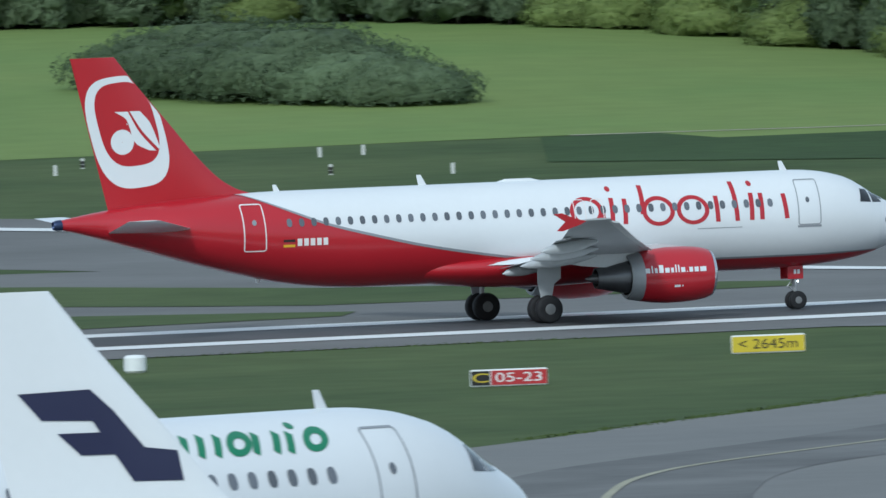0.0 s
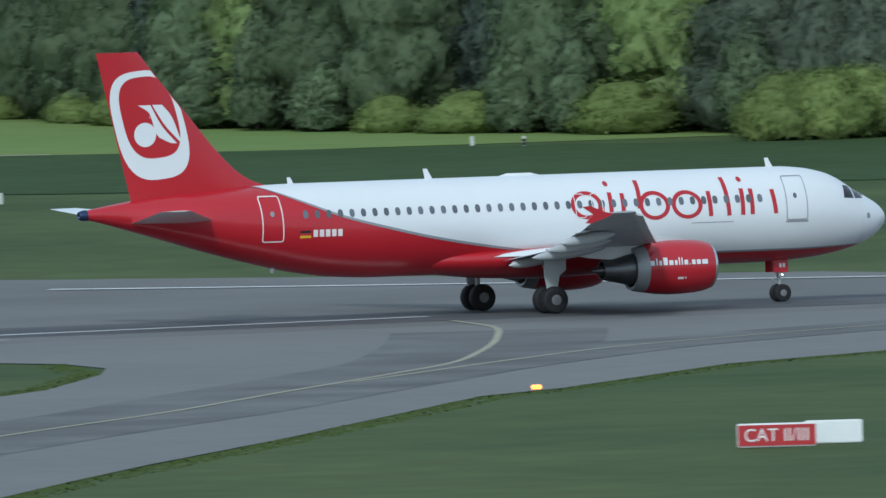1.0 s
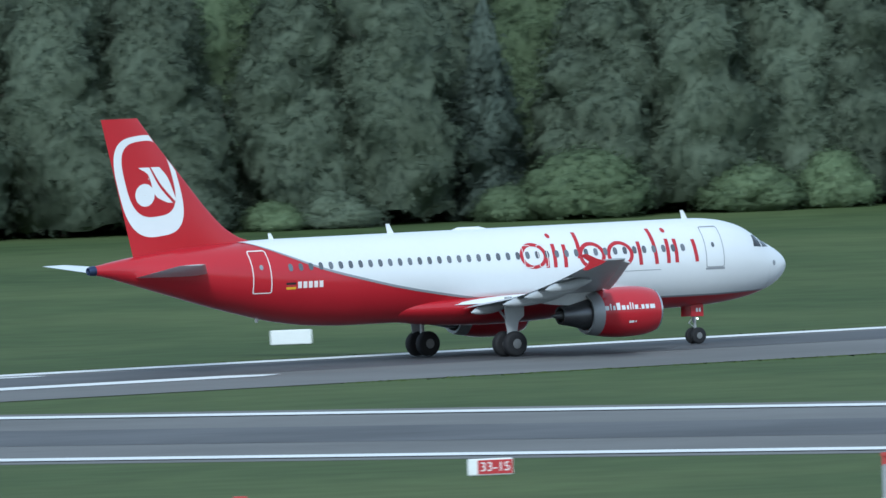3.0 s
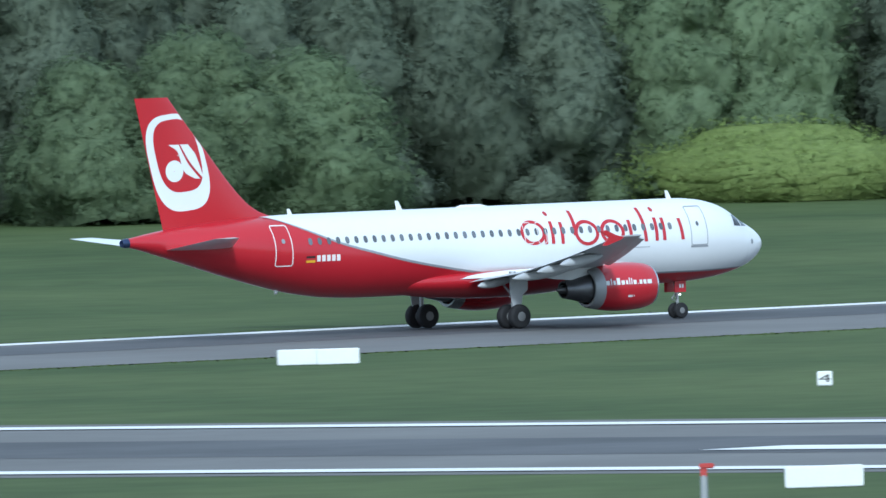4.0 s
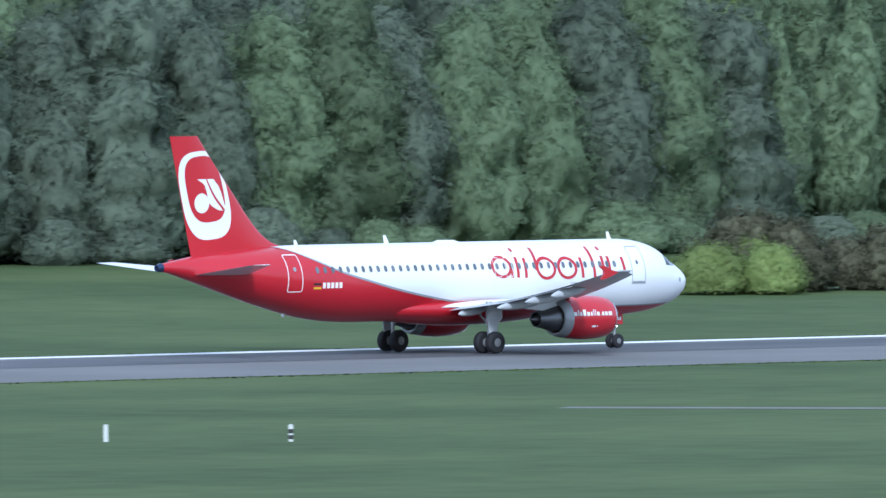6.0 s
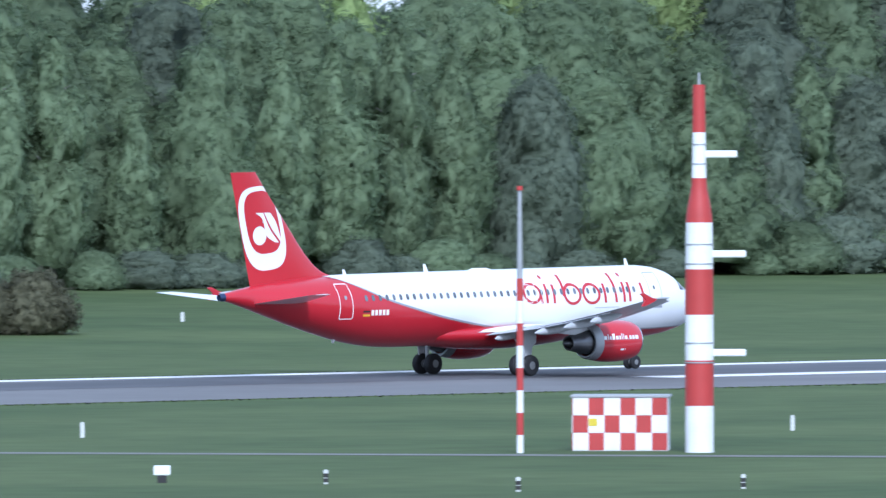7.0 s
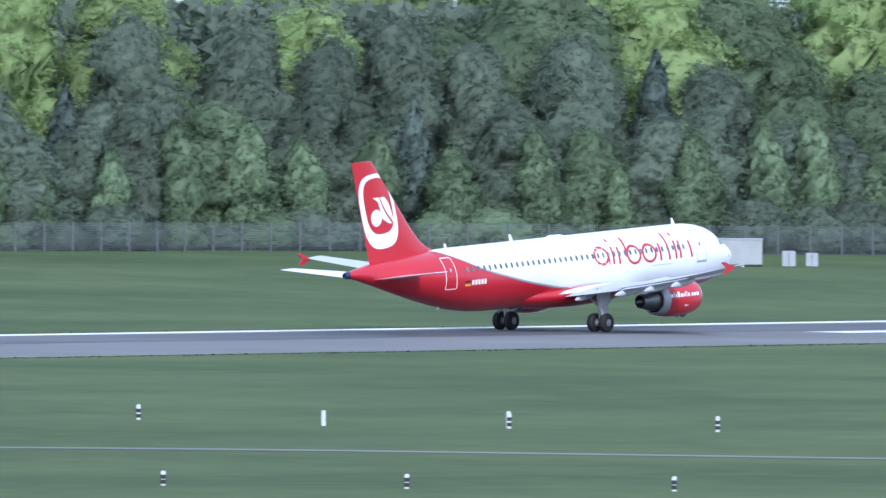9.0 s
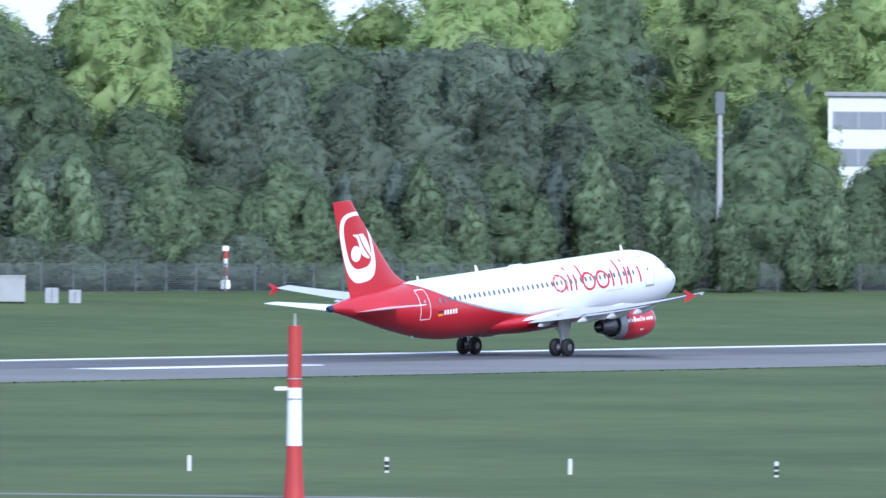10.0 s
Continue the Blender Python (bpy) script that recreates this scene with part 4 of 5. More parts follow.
sign_box(264.9, 542.0, 2.45, 0.55, ((0, 0.68, SIGN_RED, "33-15", SIGN_WHITE), (0.68, 1, BLACK, "C", SIGN_YELLOW)), "red and black holding sign in the grass", 3)
sign_box(267.0, 540.6, 2.75, 0.72, (), "plain white back of a runway sign in the grass", 3)
sign_box(284.6, 568.2, 1.62, 0.55, ((0, 1, SIGN_YELLOW, "#", BLACK),), "yellow direction sign with dark writing in the grass", 3)
sign_box(286.0, 566.0, 2.75, 0.55, ((0, 1, SIGN_YELLOW, "#", BLACK),), "yellow direction sign with dark writing in the grass", 3)
sign_box(427.2, 604.3, 1.9, 0.70, (), "white back of a runway sign beside the runway", 6)
sign_box(425.9, 605.6, 1.85, 0.70, (), "white back of a runway sign beside the runway", 6)
sign_box(463.45, 604.2, 2.05, 0.70, (), "white back of a runway sign beside the runway", 6)
sign_box(464.95, 602.8, 1.7, 0.70, (), "white back of a runway sign beside the runway", 6)
sign_box(339.65, 451.8, 2.7, 0.74, (), "white back of a wide runway sign in the grass", 6)
sign_box(450.0, 678.0, 2.2, 0.70, (), "white back of a runway sign beyond the runway", 3)
sign_box(415.3, 681.0, 2.0, 0.70, (), "white back of a runway sign beyond the runway", 3)
sign_box(404.25, 516.6, 1.75, 0.72, ((0.17, 1, SIGN_RED, "33-15", SIGN_WHITE),), "red runway sign with white end in the grass", 8)
sign_box(411.4, 547.0, 0.62, 0.60, ((0, 1, SIGN_WHITE, "4", BLACK),), "small square white sign with a black figure", 3)
sign_box(317.0, 506.3, 1.65, 0.60, ((0.2, 1, SIGN_RED, "33-15", SIGN_WHITE),), "red runway sign with white end in the grass", 8)


def low_light_box(x, y):
    s = thing("approach_lamp", on(x, y, facing(x, y)), "low brown approach lamp box on the grass", "lamp", "approach lamps")
    part("housing", box(-0.45, 0.45, -0.3, 0.3, 0.03, 0.26, 0.04), material_cache["brown"], s, "brown lamp housing")
    part("front", box(-0.38, 0.38, -0.32, -0.29, 0.07, 0.20, 0.008), BLACK, s, "dark lamp opening")
    for px in (-0.3, 0.3):
        part("foot", tube([((px, 0, -0.05), 0.03), ((px, 0, 0.06), 0.03)], 8), GALV, s)
    return s


material_cache = {"brown": material("brown_housing", (0.085, 0.065, 0.035), 0.7, vary=0.2)}
for x, y in ((286.0, 542.2), (294.5, 542.8), (304.0, 545.1), (312.6, 545.9)):
    low_light_box(x, y)


def edge_lamp(x, y, lit=AMBER):
    s = thing("edge_lamp", on(x, y, facing(x, y)), "small lit runway guard lamp in the grass", "lamp", "runway guard lamps")
    part("stem", tube([((0, 0, -0.05), 0.03), ((0, 0, 0.06), 0.03)], 8), GALV, s)
    part("hood", box(-0.20, 0.20, -0.05, 0.10, 0.04, 0.24, 0.03), GALV, s, "grey lamp hood")
    for px in (-0.09, 0.09):
        part("lens", tube([((px, -0.05, 0.14), 0.085), ((px, -0.09, 0.14), 0.075)], 14), lit, s, "glowing lamp lens")
    return s


edge_lamp(223.8, 560.3)
edge_lamp(248.7, 553.1)

ball = thing("marker_drum", on(206.1, 605.2), "white rounded marker drum on the grass", "marker")
part("drum", tube([((0, 0, 0.0), 0.36), ((0, 0, 0.08), 0.44), ((0, 0, 0.58), 0.44), ((0, 0, 0.68), 0.34), ((0, 0, 0.70), 0.05)], 20), SIGN_WHITE, ball, "white drum shell", smooth=True)


# ---- marker posts ----
def marker_post(x, y, h=0.85, bands=True, wide=0.11):
    s = thing("marker_post", on(x, y, facing(x, y)), "short white post with dark bands in the grass" if bands else "short plain white post in the grass", "post", "marker posts")
    part("post", box(-wide, wide, -0.06, 0.06, -0.1, h, 0.03), POST_WHITE, s, "white post")
    if bands:
        for z in (0.26, 0.60):
            part("band", box(-wide - 0.008, wide + 0.008, -0.068, 0.068, h * z - 0.09, h * z + 0.09, 0.004), BLACK, s, "dark band")
    return s


for k, (x, y) in enumerate(((470, 535.2), (475.1, 528.9), (482.3, 574.9), (474.9, 554.4), (581.3, 548.6), (587.7, 542.7), (594.3, 536.7), (601.9, 533.5), (607.1, 530.4), (609.0, 518.8), (607.8, 506.1), (611.6, 497.7), (614.0, 499.7), (615.3, 487.9), (620.4, 479.3), (625.0, 471.0), (629.1, 463.2), (632.5, 453.6), (549.4, 565.2))):
    marker_post(x, y, 0.75, k % 2 == 1, 0.10)
for k, (x, y) in enumerate(((501.4, 500.8), (498.7, 486.6), (508.1, 482.4), (516.5, 477.7), (521.0, 468.1), (514.7, 462.5), (526.0, 446.7), (531.0, 437.6), (537.5, 428.5), (543.5, 419.5))):
    marker_post(x, y, 0.62, True, 0.10)
for k, (x, y) in enumerate(((294, 876), (299, 886), (314, 888), (317, 889), (304, 858), (309, 852), (396, 889), (398, 886), (337, 819), (582, 738), (629, 738), (587, 737), (668, 739), (667, 733), (736, 748), (757, 745), (777, 752), (866, 766), (917, 812), (919, 811), (977, 799), (932, 771), (942, 766), (936, 774), (944, 768), (979, 796), (987, 793), (1023, 770), (1032, 767), (814, 759), (348, 681), (357, 687), (388, 771), (445, 793), (432, 760), (450, 791))):
    marker_post(x, y, 0.6, k % 3 == 1, 0.11)
lampbox = thing("lamp_cabinet", on(498.0, 507.4, facing(498, 507)), "small white lamp cabinet on a dark foot", "cabinet")
part("cabinet", box(-0.36, 0.36, -0.2, 0.2, 0.34, 0.75, 0.03), SIGN_WHITE, lampbox, "white cabinet")
part("foot", box(-0.2, 0.2, -0.15, 0.15, -0.1, 0.36, 0.02), BLACK, lampbox, "dark foot")


tag = thing("orange_marker", on(602.2, 532.9, facing(602, 533)), "small orange marker board on a thin stake in the grass", "marker")
part("stake", tube([((0, 0, -0.1), 0.04), ((0, 0, 0.7), 0.04)], 8), GALV, tag, "thin grey stake")
part("board", box(-0.28, 0.28, -0.05, 0.05, 0.62, 0.95, 0.03), ORANGE_BOARD, tag, "dull orange board")


# ---- approach light stalks: white lower pipe, grey upper pipe and a red lamp head ----
def stalk(px_x, px_y, top):
    s = thing("approach_stalk", on(px_x, px_y, facing(px_x, px_y)), "thin white stalk with a red lamp head", "light stalk", "approach stalks")
    part("lower_pipe", tube([((0, 0, -0.2), 0.14), ((0, 0, top - 1.35), 0.14)], 14), POST_WHITE, s, "white lower pipe", smooth=True)
    part("upper_pipe", tube([((0, 0, top - 1.4), 0.12), ((0, 0, top - 0.35), 0.11)], 14), GALV, s, "grey upper pipe", smooth=True)
    part("lamp_head", box(-0.10, 0.10, -0.10, 0.10, top - 0.42, top - 0.05, 0.03), MAST_RED, s, "red lamp head")
    part("hood", box(-0.13, 0.32, -0.13, 0.13, top - 0.15, top, 0.03), MAST_RED, s, "red lamp hood")
    return s


for x, y, top in ((291.5, 393.7, 3.5), (301.2, 386.2, 3.35), (253.6, 419.3, 3.27), (270.0, 409.1, 3.84)):
    stalk(x, y, top)



# ---- windsock ----
def windsock(x, y, zt, tail):
    s = thing("windsock", on(x, y, facing(x, y)), "faded striped windsock on a red and white pole", "windsock")
    base = lie(x, y)
    top = zt - base
    k, z = 0, -0.2
    while z < top - 0.05:
        z2 = min(top, z + 0.85)
        part("pole_band", tube([((0, 0, z), 0.115), ((0, 0, z2), 0.115)], 14), MAST_RED if (k + (int(top / 0.85) % 2)) % 2 else MAST_WHITE, s, "red or white band of the pole", smooth=True)
        z, k = z2, k + 1
    part("swivel", tube([((0, 0, top - 0.05), 0.05), ((0, 0, top + 1.0), 0.04)], 10), GALV, s)
    a = Vector((-0.05, 0, top + 0.75))
    b = Vector(tail)
    bands = 5
    for i in range(bands):
        u0, u1 = i / bands, (i + 1) / bands
        st = []
        for u in spread(u0, u1, 4):
            sag = 0.18 * math.sin(u * math.pi)
            st.append((a.lerp(b, u) + Vector((-sag, 0, sag * 0.5)), 0.46 - 0.22 * u))
        part("sock_band", tube(st, 20, cap=(i == bands - 1)), SOCK_ORANGE if i == bands - 1 else (SOCK if i % 2 == 0 else POST_WHITE), s, "cloth band of the windsock", smooth=True, angle=60)
    part("hoop", tube([(a + Vector((0.10, 0, 0.02)), 0.46), (a + Vector((0.04, 0, -0.06)), 0.48)], 20, cap=False), GALV, s)
    return s


windsock(242.72, 437.13, 4.11, (-1.36, 0, 2.85))



# ---- striped masts and their equipment ----
def mast(x, y, prof, bands, arms, label):
    s = thing("antenna_mast", on(x, y, facing(x, y)), label, "mast")
    rad = curve(prof)
    for k in range(len(bands) - 1):
        zs = spread(bands[k], bands[k + 1], 6)
        part("mast_section", tube([((0, 0, z), rad(z)) for z in zs], 24), MAST_WHITE if k % 2 == 0 else MAST_RED, s, "red or white mast section", smooth=True, angle=50)
    for z, side, ln in arms:
        part("arm", box(min(side * 0.3, side * ln), max(side * 0.3, side * ln), -0.14, 0.14, z - 0.10 * min(1.6, ln), z + 0.10 * min(1.6, ln), 0.04), SIGN_WHITE, s, "white antenna arm")
        for dz in (-0.45, 0.45):
            part("clamp", tube([((0, 0, z + dz - 0.03), rad(z + dz) + 0.03), ((0, 0, z + dz + 0.03), rad(z + dz) + 0.03)], 24), GALV, s, "dark clamp ring")
    part("top_rod", tube([((0, 0, bands[-1] - 0.1), 0.07), ((0, 0, bands[-1] + 0.55), 0.04)], 10), GALV, s)
    return s


mast(549.2, 524.2, [(-0.3, 0.66), (4.3, 0.66), (10.6, 0.62), (11.4, 0.52), (12.4, 0.35), (16.95, 0.28)], [-0.3, 2.15, 4.25, 6.35, 8.45, 10.6, 12.65, 14.75, 16.95], ((4.6, 1, 2.15), (9.15, 1, 2.15), (13.75, 1, 1.75)), "tall red and white glide path mast with pale arms")
mast(586.0, 446.8, [(-0.4, 0.52), (0.4, 0.45), (1.9, 0.36), (8.0, 0.30)], [-0.4, 0.0, 2.35, 4.95, 7.72], ((4.9, -1, 0.9),), "red and white monitor mast in the grass")
pole = thing("thin_pole", on(543.1, 529.8, facing(543, 530)), "thin grey pole with red and white lower bands", "pole")
for k in range(8):
    part("pole_band", tube([((0, 0, -0.2 + k * 1.03), 0.16), ((0, 0, -0.2 + (k + 1) * 1.03), 0.155)], 14), MAST_WHITE if k % 2 == 0 else MAST_RED, pole, "red or white pole band", smooth=True)
part("upper_pipe", tube([((0, 0, 8.0), 0.14), ((0, 0, 12.1), 0.09)], 14), GALV, pole, "grey upper pipe", smooth=True)
part("lamp_cap", tube([((0, 0, 12.1), 0.14), ((0, 0, 12.3), 0.14)], 12), MAST_RED, pole, "small red top lamp")


def chequered_hut(x, y):
    s = thing("equipment_hut", on(x, y, facing(x, y) - 3), "red and white chequered equipment hut in the grass", "hut")
    part("core", box(-2.2, 2.2, -1.0, 1.4, -0.1, 2.5, 0.03), MAST_WHITE, s, "white hut body")
    part("roof", box(-2.3, 2.3, -1.08, 1.48, 2.46, 2.58, 0.03), GALV, s, "grey hut roof")
    xs = spread(-2.2, 2.2, 6)
    zs = spread(0.02, 2.46, 3)
    for i in range(6):
        for j in range(3):
            part("panel", box(xs[i] + 0.015, xs[i + 1] - 0.015, -1.03, -0.99, zs[j] + 0.01, zs[j + 1] - 0.01, 0.008), MAST_RED if (i + j) % 2 == 1 else MAST_WHITE, s)
    ys = spread(-1.0, 1.4, 3)
    for i in range(3):
        for j in range(3):
            part("panel", box(-2.23, -2.19, ys[i] + 0.01, ys[i + 1] - 0.01, zs[j] + 0.01, zs[j + 1] - 0.01, 0.008), MAST_RED if (i + j) % 2 == 0 else MAST_WHITE, s)
    part("notice", box(-1.45, -1.05, -1.05, -1.03, 1.15, 1.5), SIGN_YELLOW, s, "small yellow notice")
    return s


chequered_hut(549.55, 529.55)


# ---- control building behind the runway ----
def control_building(x, y, turn):
    s = thing("control_building", on(x, y, turn, -0.45), "low white and brown control building with glazed lookout", "building")
    W = 13.6
    part("wall", box(-W / 2, W / 2, 0, 7, -0.3, 2.9), RENDER_WHITE, s, "white rendered wall")
    part("roof", box(-W / 2 - 0.2, W / 2 + 0.2, -0.25, 7.2, 2.9, 3.12, 0.02), ROOF, s, "flat grey roof edge")
    for a, b in ((-4.7, -1.85), (1.85, 4.55)):
        part("brick_panel", box(a, b, -0.06, 0.02, -0.2, 2.86), BRICK, s, "brown brick wall panel")
    for a, b, z0, z1 in ((-6.45, -5.75, 0.1, 1.75), (-5.55, -4.95, 0.1, 1.75), (-1.55, -0.95, 0.9, 1.65), (-0.45, 0.35, 0.0, 1.65), (0.95, 1.55, 0.9, 1.65), (4.95, 5.6, 0.1, 1.8), (5.85, 6.45, 0.1, 1.8)):
        w_ = part("window", box(a - 0.06, b + 0.06, -0.05, 0.01, z0 - 0.06, z1 + 0.06), RENDER_WHITE, s, "window with white frame")
        part("pane", box(a, b, -0.065, -0.045, z0, z1), PANE, w_, "dark pane")
    # lookout
    x0, x1 = -3.3, 3.3
    part("lookout_base", box(x0 + 0.45, x1 - 0.45, 0.6, 5.6, 3.1, 3.32), RENDER_WHITE, s)
    v = []
    for z, o in ((3.3, 0.30), (4.52, -0.05)):
        v += [Vector((x0 + o, 0.6 + o, z)), Vector((x1 - o, 0.6 + o, z)), Vector((x1 - o, 5.6 - o, z)), Vector((x0 + o, 5.6 - o, z))]
    link_mesh("lookout_glass", v, [(0, 1, 5, 4), (1, 2, 6, 5), (2, 3, 7, 6), (3, 0, 4, 7), (4, 5, 6, 7), (3, 2, 1, 0)], PANE, s, False, "dark slanted lookout glazing")
    for k in range(5):
        u = k / 4
        p0 = Vector((x0 + 0.30 + (x1 - x0 - 0.6) * u, 0.85, 3.28))
        p1 = Vector((x0 - 0.05 + (x1 - x0 + 0.1) * u, 0.50, 4.55))
        part("mullion", tube([(p0, 0.17), (p1, 0.17)], 6), RENDER_WHITE, s, "white window post")
    part("fascia", box(x0 - 0.15, x1 + 0.15, 0.3, 5.9, 4.5, 5.45, 0.05), RENDER_WHITE, s, "white lookout fascia")
    part("lookout_roof", box(x0 - 0.22, x1 + 0.22, 0.22, 5.98, 5.45, 5.58, 0.03), ROOF, s, "grey lookout roof")
    part("notice", box(2.2, 2.9, 0.27, 0.31, 4.95, 5.3), SIGN_YELLOW, s, "yellow notice board")
    mastp = part("radar_mast", tube([((0.05, 3, 5.5), 0.22), ((0.05, 3, 7.2), 0.20)], 14), MAST_WHITE, s, "white mast foot", smooth=True)
    part("mast_band", tube([((0.05, 3, 6.1), 0.235), ((0.05, 3, 6.6), 0.23)], 14), MAST_RED, mastp, "red mast band", smooth=True)
    part("mast_top", tube([((0.05, 3, 7.1), 0.14), ((0.05, 3, 8.9), 0.11)], 12), GALV, mastp, "grey mast top", smooth=True)
    part("turning_gear", tube([((0.05, 3, 8.75), 0.30), ((0.05, 3, 9.15), 0.36), ((0.05, 3, 9.32), 0.18)], 16), RENDER_WHITE, s, "white drive housing", smooth=True)
    rail = thing("stair_cage", on(x, y, turn, -0.45) @ Matrix.Translation((3.2, 1.2, 0)), "white railed balcony cage on the lookout roof", "railing")
    part("stand", box(-1.0, 1.3, 0.0, 2.0, 5.56, 5.64), GALV, rail)
    for zz in (5.75, 6.2, 6.65):
        part("rail", box(-1.0, 1.3, 0.0, 0.05, zz - 0.03, zz + 0.03), RENDER_WHITE, rail)
        part("rail", box(1.25, 1.3, 0.0, 2.0, zz - 0.03, zz + 0.03), RENDER_WHITE, rail)
    for k in range(12):
        part("baluster", box(-1.0 + 0.2 * k, -0.95 + 0.2 * k, 0.0, 0.04, 5.6, 6.7), RENDER_WHITE, rail)
    for k in range(12):
        part("baluster", box(-1.0 + 0.2 * k, -0.95 + 0.2 * k, 1.92, 1.96, 5.6, 6.7), RENDER_WHITE, rail)
    for k in range(7):
        part("step_rail", box(1.3 + 0.12 * k, 1.42 + 0.12 * k, 0.0, 0.05, 5.55 - 0.1 * k, 6.6 - 0.12 * k), RENDER_WHITE, rail, "white slanting stair rail")
    return s


control_building(447.5, 832.0, -33)


def parked_car(m, label):
    """A small saloon: lofted body and glass, four wheels, lamps and bumpers."""
    c = thing("parked_car", m, label, "car", "parked cars")
    w = 0.86
    lower = [(-2.1, 0.45, 0.75), (-2.0, 0.35, 0.92), (-1.0, 0.28, 0.95), (1.0, 0.28, 0.93), (1.9, 0.35, 0.80), (2.15, 0.45, 0.65)]
    v, f = loft([[Vector((x, s * w * k, z)) for s, k, z in ((-1, 0.92, a), (-1, 1.0, (a + b) / 2), (-1, 0.94, b), (1, 0.94, b), (1, 1.0, (a + b) / 2), (1, 0.92, a))] for x, a, b in lower])
    body = link_mesh("body", v, f, CAR_PAINT, c, True, "dark car body", 40)
    cabin = [(-1.95, 0.92, 0.94), (-1.35, 0.93, 1.36), (-0.3, 0.93, 1.46), (0.5, 0.93, 1.40), (1.15, 0.92, 0.94)]
    v, f = loft([[Vector((x, s * w * k, z)) for s, k, z in ((-1, 0.92, a), (-1, 0.76, b), (1, 0.76, b), (1, 0.92, a))] for x, a, b in cabin])
    link_mesh("glass", v, f, PANE, c, True, "dark car windows", 30)
    part("roof", box(-1.3, 0.5, -0.62, 0.62, 1.40, 1.48, 0.03), CAR_PAINT, c, "dark car roof")
    for x in (-1.3, 1.3):
        for y in (-0.75, 0.75):
            part("tyre", tube([((x, y - 0.1, 0.31), 0.31), ((x, y + 0.1, 0.31), 0.31)], 18), TYRE, c, "black tyre", smooth=True)
    for y in (-0.6, 0.6):
        part("tail_lamp", box(-2.1, -2.04, y - 0.15, y + 0.15, 0.68, 0.82, 0.01), MAST_RED, body, "red tail lamp")
        part("headlamp", box(2.04, 2.12, y - 0.15, y + 0.15, 0.56, 0.68, 0.01), SIGN_WHITE, body, "pale headlamp")
    return c


CAR_PAINT = material("dark_car_paint", (0.03, 0.035, 0.045), 0.3, vary=0.08, coat=0.5)
BUILDING = on(447.5, 832.0, -33, -0.45)
for x, y, turn in ((3.9, -1.6, 172), (9.4, 2.2, 176)):
    place = BUILDING @ Vector((x, y, 0))
    parked_car(on(place.x, place.y, turn - 33, -0.30), "dark saloon car parked beside the control building")
radar = thing("radar_antenna", on(447.5, 832.0, -33) @ Matrix.Translation((0.05, 3, 8.80)), "long red rotating radar antenna bar", "radar antenna")
part("bar", box(-2.4, 2.4, -0.12, 0.12, 0.0, 0.22, 0.05), MAST_RED, radar, "red antenna bar")
part("boss", tube([((0, 0, -0.1), 0.25), ((0, 0, 0.3), 0.2)], 12), RENDER_WHITE, radar, "white antenna boss")


def open_shed(x, y, turn):
    s = thing("open_shed", on(x, y, turn), "low open shed with a flat pale roof", "shed")
    part("roof", box(-3.1, 3.1, -1.5, 3.0, 1.72, 1.84, 0.02), ROOF, s, "flat pale roof")
    for px in (-3.0, -1.0, 1.0, 3.0):
        part("post", box(px - 0.06, px + 0.06, -1.45, -1.33, -0.2, 1.73), GALV, s)
    part("back_wall", box(-3.0, 3.0, 2.8, 2.95, -0.2, 1.73), BRICK, s, "dark back wall")
    return s


open_shed(457.5, 834.0, -31)


def instrument(x, y, h, wide, label):
    s = thing("weather_instrument", on(x, y, facing(x, y)), label, "instrument", "weather instruments")
    part("pole", tube([((0, 0, -0.1), 0.08), ((0, 0, h), 0.07)], 10), POST_WHITE, s, "white pole", smooth=True)
    part("head", box(-wide / 2, wide / 2, -0.15, 0.15, h - 0.55, h, 0.04), SIGN_WHITE, s, "white instrument box")
    part("cross_arm", box(-wide * 0.9, wide * 0.9, -0.03, 0.03, h + 0.1, h + 0.16), GALV, s)
    part("cup", tube([((0, 0, h), 0.03), ((0, 0, h + 0.25), 0.03)], 8), GALV, s)
    return s


for x, y, h, w in ((426, 839, 1.2, 0.5), (427.6, 837.5, 1.2, 0.6), (431, 836, 0.9, 0.4), (436, 840, 1.3, 0.7), (415, 819, 1.2, 0.5)):
    instrument(x, y, h, w, "white weather instrument on a pole in the grass")


cab = thing("white_cabinet", on(409.1, 819.4, facing(409, 819)), "low white equipment cabinet in the grass", "cabinet")
part("body", box(-0.52, 0.52, -0.35, 0.35, 0.06, 0.78, 0.04), SIGN_WHITE, cab, "white cabinet body")
part("plinth", box(-0.45, 0.45, -0.3, 0.3, -0.15, 0.08), CONC, cab)
part("lid", box(-0.56, 0.56, -0.39, 0.39, 0.76, 0.82, 0.02), SIGN_WHITE, cab, "white overhanging lid")


# ---- far end: huts, fence, poles and the house behind the trees ----
hut = thing("equipment_container", on(969.5, 766.8, facing(969, 766)), "pale grey equipment container on the grass", "container")
part("body", box(-1.7, 1.7, -1.2, 1.2, 0.12, 2.0, 0.03), CONC, hut, "pale grey container body")
part("roof", box(-1.75, 1.75, -1.25, 1.25, 1.98, 2.07, 0.02), GALV, hut)
for px in (-1.5, 1.5):
    part("skid", box(px - 0.15, px + 0.15, -1.1, 1.1, -0.2, 0.14), BLACK, hut)
